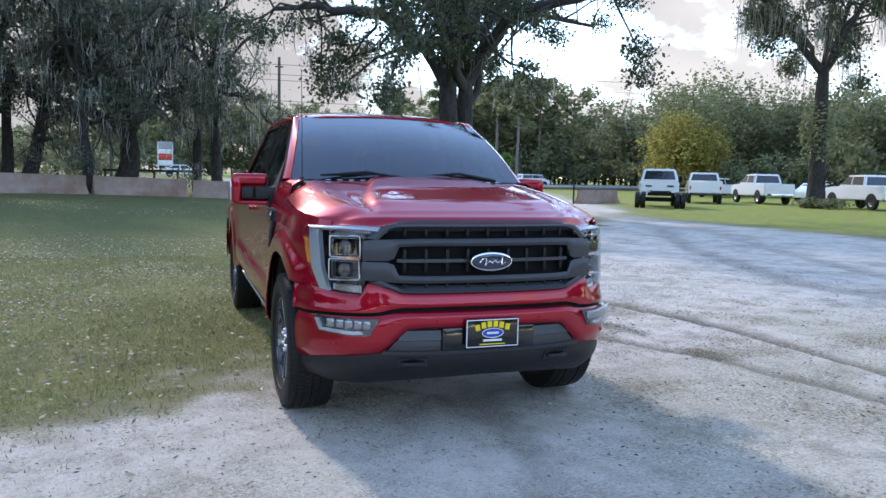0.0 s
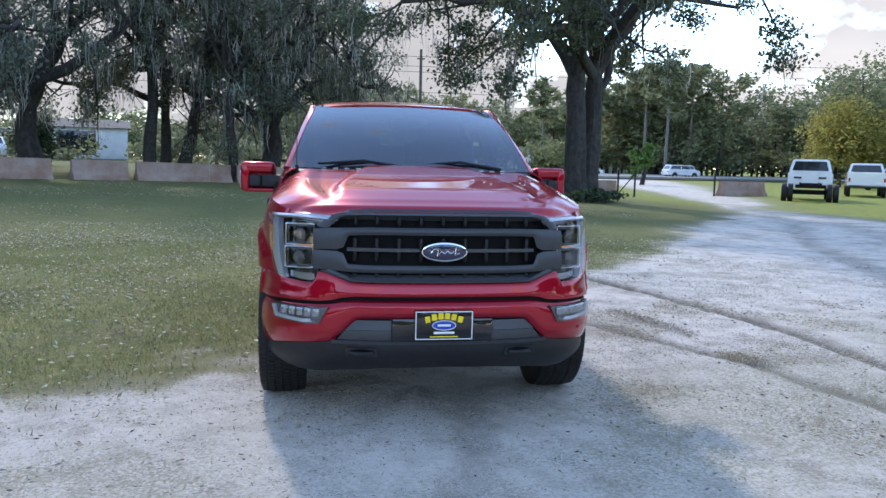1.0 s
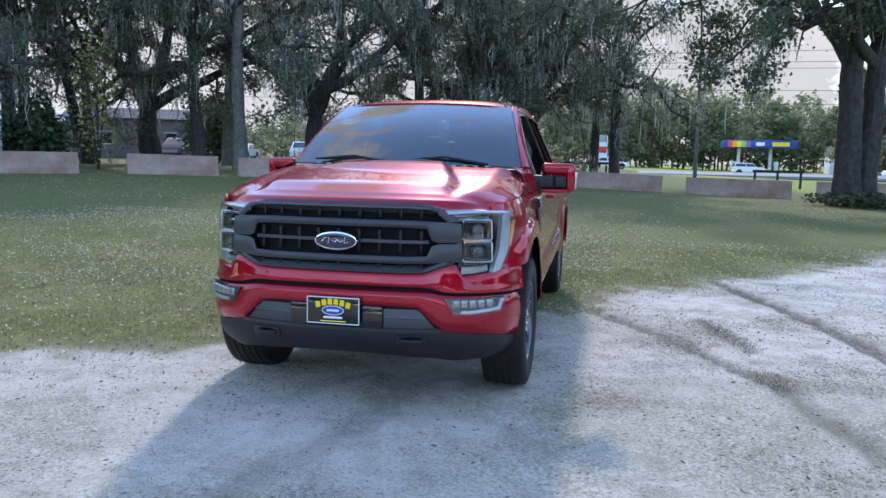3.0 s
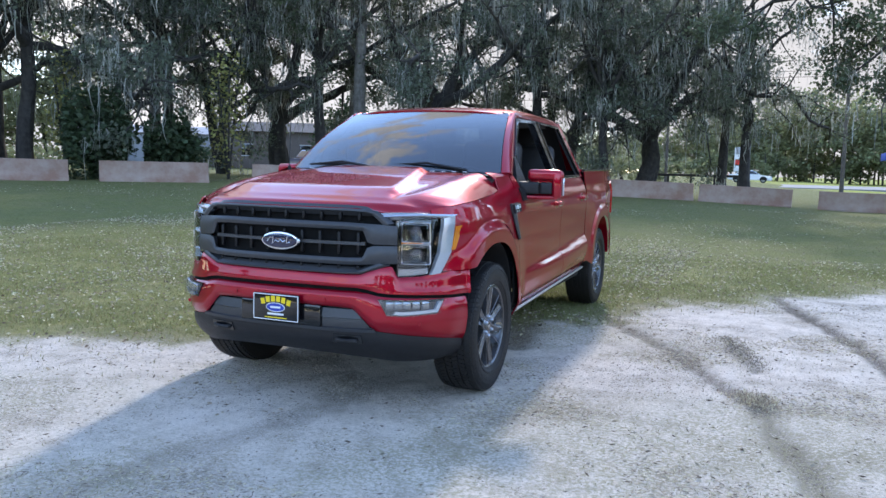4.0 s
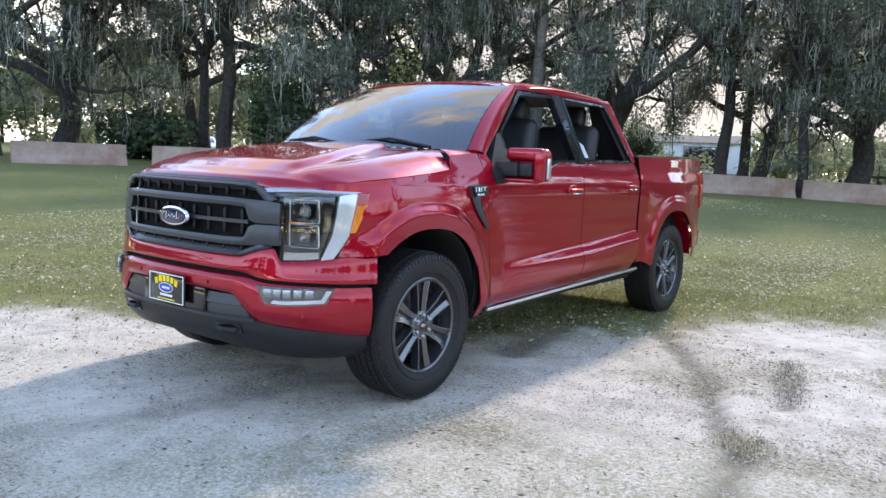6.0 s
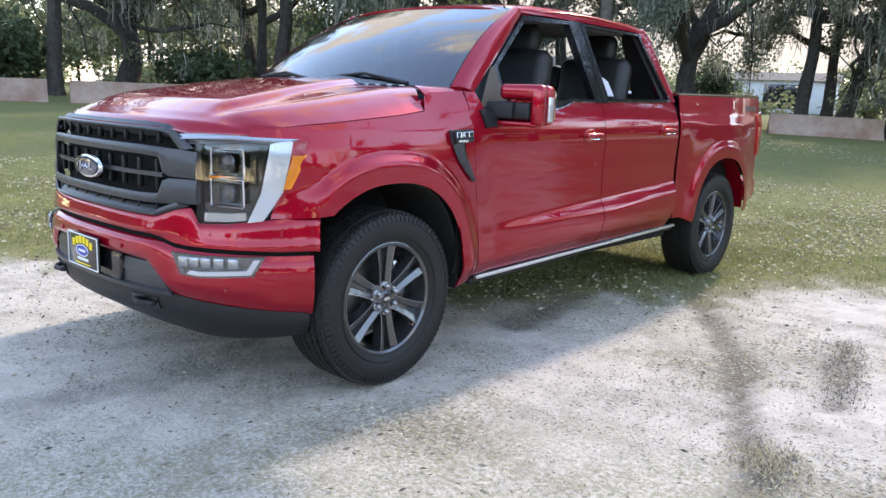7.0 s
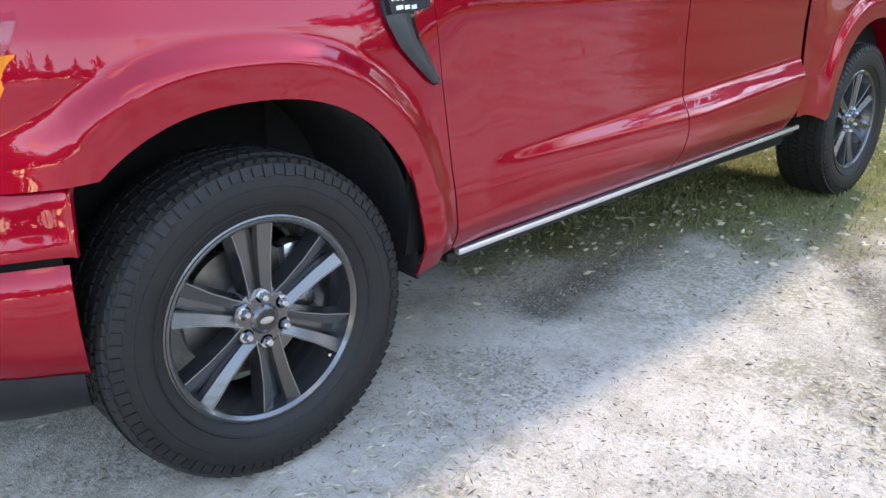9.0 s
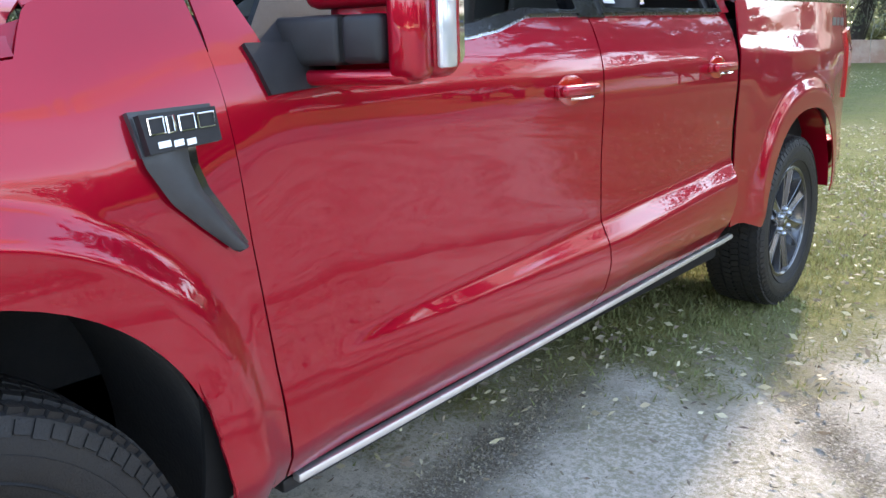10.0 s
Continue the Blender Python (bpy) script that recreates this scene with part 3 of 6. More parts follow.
# hood
HU, HV = 97, 70
hood_pts = np.zeros((HU, HV, 3))
for i in range(HU):
    u = -1 + 2 * i / (HU - 1)
    au = abs(u)
    for j in range(HV):
        v = (j / (HV - 1)) ** 1.35
        xf = .905 * u
        yf = front(us(xf), 1.20)[1] + .0
        yr = .315 + .065 * u * u - .11 * smooth01(.80, 1.0, au)
        y = yf + (yr - yf) * v
        zg = zgap(y)
        xe = side(max(y, -.62), zg) - .002
        xe = min(xe, .905 + (xe - .905) * min(1.0, v * 4 + (0.0 if au < .99 else 0.0)))
        zc = np.interp(v, [0, .045, .11, .22, .6, .85, 1], [1.192, 1.222, 1.250, 1.276, 1.350, 1.388, 1.402])
        e = (1.158 + (zg - 1.158) * smooth01(0, .08, v))
        z = zc - (zc - e) * (.12 * au ** 2.2 + .88 * au ** 10)
        w = np.interp(v, [0, .2, .6, 1], [.72, .66, .50, .37])
        z += .030 * (1 - smooth01(w - .035, w + .05, au)) * smooth01(.06, .26, v)
        w2 = np.interp(v, [0, .3, 1], [.83, .80, .80])
        z += .014 * smooth01(w2 - .12, w2, au) * (1 - smooth01(w2, w2 + .16, au)) * smooth01(.03, .2, v)
        z = np.interp(abs(xf), [0, .50, .58, .66, .80, .905], [1.193, 1.191, 1.180, 1.168, 1.172, 1.168]) * (1 - smooth01(0, .05, v)) + z * smooth01(0, .05, v)
        hood_pts[i, j] = (xe * u, y, z)
P("hood", shell(hood_pts, .006, (0, 0, 1)), PAINT, "long bonnet with a raised centre dome", 40)

corner = np.zeros((12, 5, 3))
for i in range(12):
    y = .306 + (.60 - .306) * i / 11
    zt = np.interp(y, [.305, .335, .565, .60], [1.362, 1.374, 1.388, 1.389])
    a = Vector((side(y, zt) - .001, y, zt - .001))
    b = Vector((np.interp(y, [.286, .60], [.800, .838]), y + .02 * (y - .286), 1.404))
    for j in range(5):
        t = j / 4
        corner[i, j] = a.lerp(b, t) + Vector((0, 0, .006)) * math.sin(math.pi * t)
both("fender_ledge", shell(ruled(lambda y, z, t: (side(y, z) - .010 - .01 * t, y, z), [(-.40, 1.19), (.10, 1.235), (.40, 1.26)], [(-.40, 1.228), (.10, 1.28), (.40, 1.372)], 20, 8), .006, (1, 0, 0)), PAINT, sharp=50)
both("fender_corner", shell(corner, .006, (0, 0, 1)), PAINT, sharp=50)
for m in fpatch([(.86, 1.146), (.91, 1.149), (.958, 1.150)], [(.86, 1.190), (.91, 1.200), (.958, 1.216)], 14, 6, .01, lambda t: .004 - .012 * t):
    P("fender_nose", m, PAINT, sharp=50)
# windshield, pillars, roof
ws = np.zeros((41, 16, 3))
for i in range(41):
    u = -1 + 2 * i / 40
    for j in range(16):
        v = j / 15
        b = Vector((.845 * u, .345 + .17 * u * u, 1.408 - .004 * u * u))
        t = Vector((.672 * u, 1.135 + .075 * u * u, 1.892 - .022 * u * u))
        ws[i, j] = b.lerp(t, v) + Vector((0, -.035, .03)) * math.sin(math.pi * v)
P("windshield", shell(ws, .005, (0, -1, 1)), WIND_GLASS, "dark glossy windshield glass")
edge = ws[40]
pil = np.zeros((5, 16, 3))
for j in range(16):
    v = j / 15
    e = Vector(edge[j]) + Vector((.004, .004, .002))
    yb = np.interp(v, [0, .1, .5, 1], [.645, .69, .945, 1.248])
    zb = np.interp(v, [0, .1, .5, 1], [1.384, 1.416, 1.605, 1.845])
    d = Vector(green(yb, zb))
    for i in range(5):
        t = i / 4
        pil[i, j] = e.lerp(d, t) + Vector((.022, -.012, .012)) * math.sin(math.pi * t)
both("windshield_pillar", shell(pil, .02, (1, 0, 0)), PAINT, sharp=50)
roof = np.zeros((41, 24, 3))
for i in range(41):
    u = -1 + 2 * i / 40
    for j in range(24):
        v = j / 23
        yf, yr = 1.140 + .075 * u * u, 2.735 - .03 * u * u
        y = yf + (yr - yf) * v
        z = 1.958 - .062 * (1 - v) ** 5 - .055 * v ** 5 - .020 * u * u - .042 * abs(u) ** 7
        roof[i, j] = (.705 * u, y - .03 * (1 - v) ** 6, z - .006 * (1 - v) ** 12)
P("roof", shell(roof, .02, (0, 0, 1)), PAINT)
rl = [(1.17, 1.842), (1.35, 1.848), (1.9, 1.852), (2.5, 1.846), (2.70, 1.84)]
rh = [(1.19, 1.868), (1.35, 1.893), (1.9, 1.905), (2.5, 1.893), (2.735, 1.866)]
both("roof_rail", shell(ruled(lambda y, z, t: (green(y, z)[0] - .006 + .004 * math.sin(math.pi * t), y, z), rl, rh, 24, 5), .02, (1, 0, .3)), PAINT)
# rear pillar, window frames and glass
both("rear_pillar", shell(ruled(green, [(2.79, 1.379), (2.86, 1.382)], [(2.60, 1.842), (2.74, 1.842)], 6, 12), .03, (1, 0, 0)), PAINT)
W1 = [(.86, 1.298), (1.28, 1.308), (1.40, 1.326), (1.54, 1.361), (1.80, 1.366), (1.745, 1.842), (1.255, 1.832), (.868, 1.53)]
W2 = [(1.915, 1.368), (2.785, 1.382), (2.605, 1.836), (1.865, 1.842)]


def ring(outline, w, f, out=.004):
    """Flat frame of width w round a window outline."""
    c = np.mean(np.array(outline), axis=0)
    vs, fs = [], []
    n = len(outline)
    for y, z in outline:
        d = np.array([y, z]) - c
        d = d / np.linalg.norm(d)
        for k, o in ((0.0, out), (1.0, out), (1.0, -.02), (0.0, -.02)):
            q = np.array([y, z]) - d * w * k
            p = f(q[0], q[1])
            vs.append((p[0] + o, p[1], p[2]))
    for i in range(n):
        j = (i + 1) % n
        for a in range(4):
            b = (a + 1) % 4
            fs.append((i * 4 + a, j * 4 + a, j * 4 + b, i * 4 + b))
    return vs, fs


def pane(lo, hi, f, inset=.012):
    return shell(ruled(lambda y, z, t: (f(y, z)[0] - inset, y, z), lo, hi, 14, 8), .004, (1, 0, 0))


both("window_frame", ring(W1, .03, green), GLOSS_BLACK, parents=front_doors, sharp=20)
both("window_frame", ring(W2, .03, green), GLOSS_BLACK, parents=rear_doors, sharp=20)
p1 = part("window_pane", mirrored( pane([(.86, 1.298), (1.28, 1.308), (1.40, 1.326), (1.54, 1.361), (1.80, 1.366)], [(.868, 1.53), (1.255, 1.832), (1.42, 1.836), (1.6, 1.84), (1.745, 1.842)], green)), SIDE_GLASS, front_doors[1])
p2 = part("window_pane", mirrored(pane([(1.915, 1.368), (2.785, 1.382)], [(1.865, 1.842), (2.605, 1.836)], green)), SIDE_GLASS, rear_doors[1])
both("middle_pillar", shell(ruled(lambda y, z, t: (green(y, z)[0] - .004, y, z), [(1.79, 1.355), (1.93, 1.355)], [(1.735, 1.848), (1.875, 1.848)], 6, 8), .05, (1, 0, 0)), GLOSS_BLACK)
both("door_sail", shell(ruled(lambda y, z, t: (green(y, z)[0] + .004, y, z), [(.642, 1.285), (.90, 1.300)], [(.835, 1.520), (.872, 1.530)], 6, 6), .03, (1, 0, 0)), BLACK_PLASTIC, parents=front_doors)
both("door_corner", shell(ruled(sd, [(.577, 1.282), (.69, 1.284)], [(.577, 1.387), (.655, 1.388)], 8, 8), .006, (1, 0, 0)), PAINT, parents=front_doors)
both("mirror_foot", shell(ruled(lambda y, z, t: (side(y, z) + .012, y, z), [(.672, 1.208), (.878, 1.224)], [(.642, 1.300), (.89, 1.302)], 8, 6), .03, (1, 0, 0)), BLACK_PLASTIC, parents=front_doors)
both("belt_strip", shell(ruled(lambda y, z, t: (side(y, z) + .003, y, z), [(y, belt(y) - .006) for y in (.72, 1.0, 1.28, 1.40, 1.54, 1.8, 2.2, 2.80)], [(y, belt(y) + .006) for y in (.72, 1.0, 1.28, 1.40, 1.54, 1.8, 2.2, 2.80)], 40, 2), .012, (1, 0, 0)), SATIN, "bright strip under the side windows")
# cab back and rear window
back_f = lambda x, z, t: (x, 2.90 - (z - 1.38) * .36 - .02 * (x / .8) ** 2, z)
P("cab_back", shell(ruled(back_f, [(-.90, .60), (.90, .60)], [(-.895, 1.44), (.895, 1.44)], 20, 10), .02, (0, 1, 0)), PAINT)
both("cab_back_corner", shell(ruled(back_f, [(.66, 1.435), (.895, 1.435)], [(.55, 1.88), (.70, 1.88)], 6, 10), .02, (0, 1, 0)), PAINT)
P("rear_window", shell(ruled(back_f, [(-.665, 1.44), (.665, 1.44)], [(-.555, 1.86), (.555, 1.86)], 14, 8), .005, (0, 1, 0)), SIDE_GLASS)
P("cab_back_header", shell(ruled(back_f, [(-.66, 1.850), (.66, 1.850)], [(-.45, 1.905), (.45, 1.905)], 14, 4), .02, (0, 1, 0)), PAINT)

both("pillar_trim", shell(ruled(lambda y, z, t: (green(y, z)[0] - .036, y, z), [(2.74, 1.30), (2.90, 1.30)], [(2.55, 1.86), (2.76, 1.86)], 6, 12), .01, (-1, 0, 0)), LEATHER)
both("back_trim", shell(ruled(lambda x, z, t: (x, back_f(x, z, t)[1] - .03, z), [(.62, 1.0), (.86, 1.0)], [(.52, 1.88), (.66, 1.88)], 6, 10), .01, (0, -1, 0)), LEATHER)
P("back_panel", shell(ruled(lambda x, z, t: (x, back_f(x, z, t)[1] - .03, z), [(-.85, .70), (.85, .70)], [(-.85, 1.43), (.85, 1.43)], 6, 10), .01, (0, -1, 0)), LEATHER)
both("roof_trim", shell(ruled(lambda y, z, t: (green(y, z)[0] - .032 - .05 * t, y, z), [(1.20, 1.83), (2.72, 1.83)], [(1.20, 1.875), (2.72, 1.875)], 12, 4), .01, (-1, 0, -1)), LEATHER)
# bed
for y0, y1 in ((4.12, 4.20), (4.22, 4.28), (4.30, 4.40)):
    both("decal_bar", shell(ruled(lambda y, z, t: (side(y, z) + .001, y, z), [(y0, 1.335), (y1, 1.335)], [(y0 + .02, 1.375), (y1 + .02, 1.375)], 4, 3), .002, (1, 0, 0)), GREY_TRIM)
both("bed_rail_cap", shell(ruled(lambda y, x, t: (side(y, 1.44) - x, y, np.interp(y, [2.885, 4.52], [1.436, 1.458]) + .012 * math.sin(math.pi * t)), [(2.885, -.004), (4.52, -.004)], [(2.885, .085), (4.52, .085)], 16, 6), .02, (0, 0, 1)), GLOSS_BLACK)
both("bed_inner_wall", shell(ruled(lambda y, z, t: (.82, y, z), [(2.91, .80), (4.50, .80)], [(2.91, 1.44), (4.50, 1.45)], 4, 4), .015, (-1, 0, 0)), UNDER)
P("bed_floor", rbox(0, 3.70, .80, 1.66, 1.60, .05, .01), UNDER)
P("bed_front_wall", rbox(0, 2.93, 1.12, 1.66, .03, .62, .01), UNDER)
P("tailgate", rbox(0, 4.515, 1.13, 1.50, .06, .64, .02), PAINT)
tl = shell(ruled(lambda y, z, t: (side(y, z) + .012, y, z), [(4.47, .96), (4.55, .96)], [(4.41, 1.30), (4.55, 1.33)], 8, 14), .05, (1, .4, 0))
both("tail_lamp", tl, RED_LENS, "tall red tail lamp")
P("rear_bumper", join(rbox(0, 4.60, .64, 1.74, .16, .20, .05, 3), rbox(.86, 4.50, .66, .06, .26, .16, .025), rbox(-.86, 4.50, .66, .06, .26, .16, .025)), PAINT)

# front end
bl = [(0, .634), (.2, .634), (.38, .632), (.46, .626), (.53, .560), (.585, .503), (.65, .488), (.75, .476), (.85, .455), (.92, .432), (.958, .412), (.962, .411)]
bh = [(0, .726), (.2, .726), (.38, .725), (.48, .724), (.54, .716), (.60, .700), (.66, .694), (.75, .690), (.85, .685), (.92, .678), (.958, .672), (.962, .672)]
bumper = P("front_bumper", fpatch(bl, bh, 120, 14, .012, lambda t: .020 * (1 - (2 * t - 1) ** 4)), PAINT, "red painted front bumper", 40)
nl = [(x, z + .022) for x, z in bh[:-1]] + [(.977, .692)]
nh = [(0, .822), (.2, .822), (.38, .822), (.49, .824), (.55, .846), (.61, .868), (.67, .868), (.70, .808), (.80, .812), (.90, .828), (.958, .840), (.977, .842)]
P("nose_panel", fpatch(nl, nh, 140, 10, .012, lambda t: .012 * (1 - (2 * t - 1) ** 4) + .016 * (1 - t) ** 2), PAINT, sharp=40)
P("bumper_gap", fpatch([(0, .715), (.3, .715), (.6, .69), (.958, .66)], [(0, .76), (.3, .76), (.6, .73), (.958, .70)], 80, 3, .01, lambda t: -.012), UNDER)
vl = [(0, .345), (.3, .34), (.55, .325), (.70, .305), (.85, .30), (.958, .30)]
vh = [(0, .505), (.3, .505), (.57, .505), (.70, .484), (.85, .458), (.958, .416)]
P("valance", fpatch(vl, vh, 100, 10, .012, lambda t: .006 + .012 * math.sin(math.pi * t) - .05 * (1 - t) ** 3), BLACK_PLASTIC, "matt black lower valance")
P("lower_recess", fpatch([(0, .495), (.30, .495), (.60, .495)], [(0, .64), (.30, .64), (.48, .64)], 40, 4, .01, lambda t: -.045), GLOSS_BLACK)
for k in range(2):
    z0 = .512 + .056 * k
    xo = float(np.interp(z0 + .01, [.50, .632], [.582, .468]))
    for m in fpatch([(.275, z0), (xo, z0)], [(.275, z0 + .052), (xo - .045, z0 + .052)], 16, 4, .03, lambda t: -.002 - .010 * t):
        P("lower_louvre", m, GREY_TRIM)
P("lower_lip", fpatch([(0, .492), (.3, .492), (.59, .494)], [(0, .510), (.3, .510), (.585, .512)], 50, 4, .04, lambda t: .018), GREY_TRIM)
for sgn in (-1, 1):
    hk = [front(us(sgn * .43 + dx), .445, o) for dx, o in ((-.07, -.02), (-.055, .03), (0, .045), (.055, .03), (.07, -.02))]
    P("tow_hook", tube([Vector(p) for p in hk], .012, 8), BLACK_PLASTIC)
    P("tow_pocket", shell(ruled(lambda u, z, t: front(u, z, .021), [(us(sgn * .43 - .09), .425), (us(sgn * .43 + .09), .425)], [(us(sgn * .43 - .08), .475), (us(sgn * .43 + .08), .475)], 8, 4), .02, (0, -1, 0)), GLOSS_BLACK)
# fog lamps
fog_l = [(.645, .598), (.72, .592), (.868, .602)]
fog_h = [(.600, .688), (.72, .684), (.892, .682)]
fogs = [part("fog_lamp", m, LAMP_SILVER, truck, "slim clear fog lamp in a black surround") for m in fpatch(fog_l, fog_h, 16, 6, .02, lambda t: .026)]
for k, m in enumerate(fpatch([(.675, .606), (.72, .601), (.860, .611)], [(.690, .622), (.72, .618), (.862, .629)], 14, 4, .012, lambda t: .040)):
    part("light_bar", m, DRL, fogs[k])
for k, m in enumerate(fpatch([(.848, .611), (.862, .611)], [(.868, .672), (.882, .672)], 4, 8, .012, lambda t: .040)):
    part("light_bar", m, DRL, fogs[k])
for k in range(2):
    for x in (.66, .70, .74, .78, .82):
        c = front(us((-1, 1)[k] * x), .655, .030)
        part("fog_lens", moved(rbox(0, 0, 0, .046, .02, .046, .010), Matrix.Translation(c) @ pose(0, 0, 0, 0, 0, (-1, 1)[k] * 32)), GUIDE_DARK, fogs[k])
for k, m in enumerate(fpatch(fog_l, fog_h, 14, 5, .003, lambda t: .052)):
    part("cover_glass", m, LAMP_GLASS, fogs[k])
# parking sensors
for x, z in ((.30, .672), (.80, .545)):
    for sgn in (-1, 1):
        c = Vector(front(us(sgn * x), z, .021))
        P("sensor", moved(lathe([(-.006, .0), (-.006, .010), (.002, .010), (.003, .0)], 14, "y"), Matrix.Translation(c)), PAINT)
# grille
P("grille_backing", fpatch([(0, .815), (.3, .815), (.51, .818), (.63, .90)], [(0, 1.190), (.3, 1.190), (.56, 1.185), (.63, 1.10)], 50, 6, .01, lambda t: -.055), UNDER)
GR = lambda name, lo, hi, nu=60, nv=5, th=.03, out=lambda t: .0: P(name, fpatch(lo, hi, nu, nv, th, out), GREY_TRIM, sharp=40)
bow = lambda t: .008 + .008 * math.sin(math.pi * t)
GR("grille_bar", [(0, 1.073), (.40, 1.073), (.51, 1.067), (.535, 1.005), (.57, .992), (.695, .990)], [(0, 1.112), (.40, 1.112), (.52, 1.108), (.58, 1.105), (.63, 1.103), (.695, 1.096)], 80, 6, .035, bow)
GR("grille_bar", [(0, .874), (.40, .874), (.50, .876), (.56, .880), (.62, .885), (.695, .885)], [(0, .913), (.40, .913), (.51, .917), (.535, .972), (.57, .984), (.695, .985)], 80, 6, .035, bow)
GR("grille_rim", [(0, 1.172), (.40, 1.172), (.52, 1.168), (.56, 1.158), (.62, 1.102)], [(0, 1.189), (.40, 1.189), (.54, 1.187), (.585, 1.180), (.68, 1.112)], 80, 4, .05, bow)
GR("grille_rim", [(0, .820), (.40, .820), (.50, .822), (.54, .838), (.66, .876)], [(0, .835), (.40, .835), (.48, .838), (.52, .856), (.60, .888)], 80, 4, .05, bow)
GR("grille_slat", [(0, .984), (.30, .984), (.52, .984)], [(0, 1.002), (.30, 1.002), (.52, 1.002)], 60, 3, .03, lambda t: -.006)
for za, zb, xs in ((1.112, 1.175, 9), (.913, 1.073, 9), (.835, .874, 9)):
    for k in range(xs):
        x = -.48 + .96 * k / (xs - 1)
        c0, c1 = Vector(front(us(x), za, -.022)), Vector(front(us(x), zb, -.022))
        c = (c0 + c1) / 2
        P("grille_fin", rbox(c.x, c.y, c.z, .022, .024, (zb - za) * .8, .009), GRILLE_DARK)
# oval badge
def oval(a, b, y0, y1, n=48):
    vs, fs = [], []
    prof = [(0, y1), (.80, y1), (.95, y1 + (y0 - y1) * .25), (1.0, y0)]
    for i in range(n):
        t = 2 * math.pi * i / n
        for r, y in prof:
            vs.append((a * r * math.cos(t), y, b * r * math.sin(t)))
    k = len(prof)
    for i in range(n):
        j = (i + 1) % n
        for q in range(k - 1):
            fs.append((i * k + q, j * k + q, j * k + q + 1, i * k + q + 1))
    return vs, fs


by = -.955 + .010
badge = P("front_badge", moved(oval(.128, .053, .004, -.012), Matrix.Translation((0, by, .990))), CHROME, "oval blue and chrome badge on the grille")
part("badge_field", moved(oval(.116, .043, .0, -.008), Matrix.Translation((0, by - .010, .990))), BADGE_BLUE, badge)
scr = [(-.075, -.004), (-.058, .016), (-.035, .020), (-.040, -.018), (-.018, .004), (0, -.006), (.014, .008), (.030, -.006), (.048, .004), (.058, .024), (.054, -.012), (.078, -.004)]
part("badge_script", tube([(x, by - .021, .990 + z) for x, z in scr], .0035, 6), CHROME, badge)
# number plate advert: words left as plain bars
plate = P("front_plate", rbox(0, -.985, .605, .312, .012, .158, .006), GLOSS_BLACK, "black dealer plate with yellow bars, a blue oval and a white rim")
P("plate_pocket", rbox(0, -.935, .565, .545, .03, .14, .012), GLOSS_BLACK)
rim_pts = [(-.150, .532), (.150, .532), (.150, .678), (-.150, .678), (-.150, .532)]
part("plate_rim", join(*[tube([(a[0], -.992, a[1]), (b[0], -.992, b[1])], .0028, 6) for a, b in zip(rim_pts, rim_pts[1:])]), WHITE_PRINT, plate)
arch_bars = []
for k in range(6):
    x = -.088 + .035 * k
    arch_bars.append(moved(rbox(0, 0, 0, .027, .004, .034, .002, 1), Matrix.Translation((x, -.992, .655 - 2.4 * x * x)) @ pose(0, 0, 0, 0, -math.degrees(-3.2 * x) * .7, 0)))
for bar_m in arch_bars:
    part("yellow_bar", bar_m, YELLOW_PRINT, plate)
part("blue_oval", moved(oval(.062, .025, .0, -.003), Matrix.Translation((0, -.9915, .606))), BLUE_PRINT, plate)
part("oval_rim", tube([(.062 * math.cos(t), -.994, .606 + .025 * math.sin(t)) for t in np.linspace(0, 2 * math.pi, 33)], .0022, 5), WHITE_PRINT, plate)
part("oval_bar", rbox(0, -.995, .606, .070, .002, .012, .001, 1), WHITE_PRINT, plate)
part("white_bar", rbox(0, -.992, .566, .11, .003, .012, .001, 1), WHITE_PRINT, plate)
part("small_bar", rbox(0, -.992, .545, .15, .003, .006, .001, 1), YELLOW_PRINT, plate)

# headlamps
hl = [part("headlamp", m, GLOSS_BLACK, truck, "tall headlamp with chrome light guide and amber corner") for m in
      fpatch([(.700, .808), (.80, .812), (.903, .832)], [(.690, 1.135), (.80, 1.142), (.957, 1.152)], 26, 16, .02, lambda t: -.055)]


def hpart(name, lo, hi, mat, nu=14, nv=8, th=.015, out=lambda t: .0):
    for k, m in enumerate(fpatch(lo, hi, nu, nv, th, out)):
        part(name, m, mat, hl[k])


hpart("light_guide", [(.575, 1.140), (.70, 1.146), (.82, 1.147), (.90, 1.141)], [(.600, 1.152), (.70, 1.160), (.82, 1.168), (.948, 1.160)], GUIDE_DARK, 30, 5, .03, lambda t: .004 + .01 * math.sin(math.pi * t))
hpart("light_guide", [(.854, .818), (.890, .826)], [(.886, .940), (.927, .944)], DRL, 10, 12, .03, lambda t: .004)
hpart("light_guide", [(.886, .940), (.927, .944)], [(.906, 1.140), (.9415, 1.157)], DRL, 10, 18, .03, lambda t: .004)
hpart("amber_corner", [(.927, .955), (.937, .957)], [(.9400, 1.092), (.9545, 1.096)], AMBER, 6, 12, .03, lambda t: .007)
hpart("lower_guide", [(.705, .812), (.80, .815), (.85, .822)], [(.708, .850), (.80, .850), (.85, .855)], GUIDE_DARK, 12, 4, .02, lambda t: -.03)
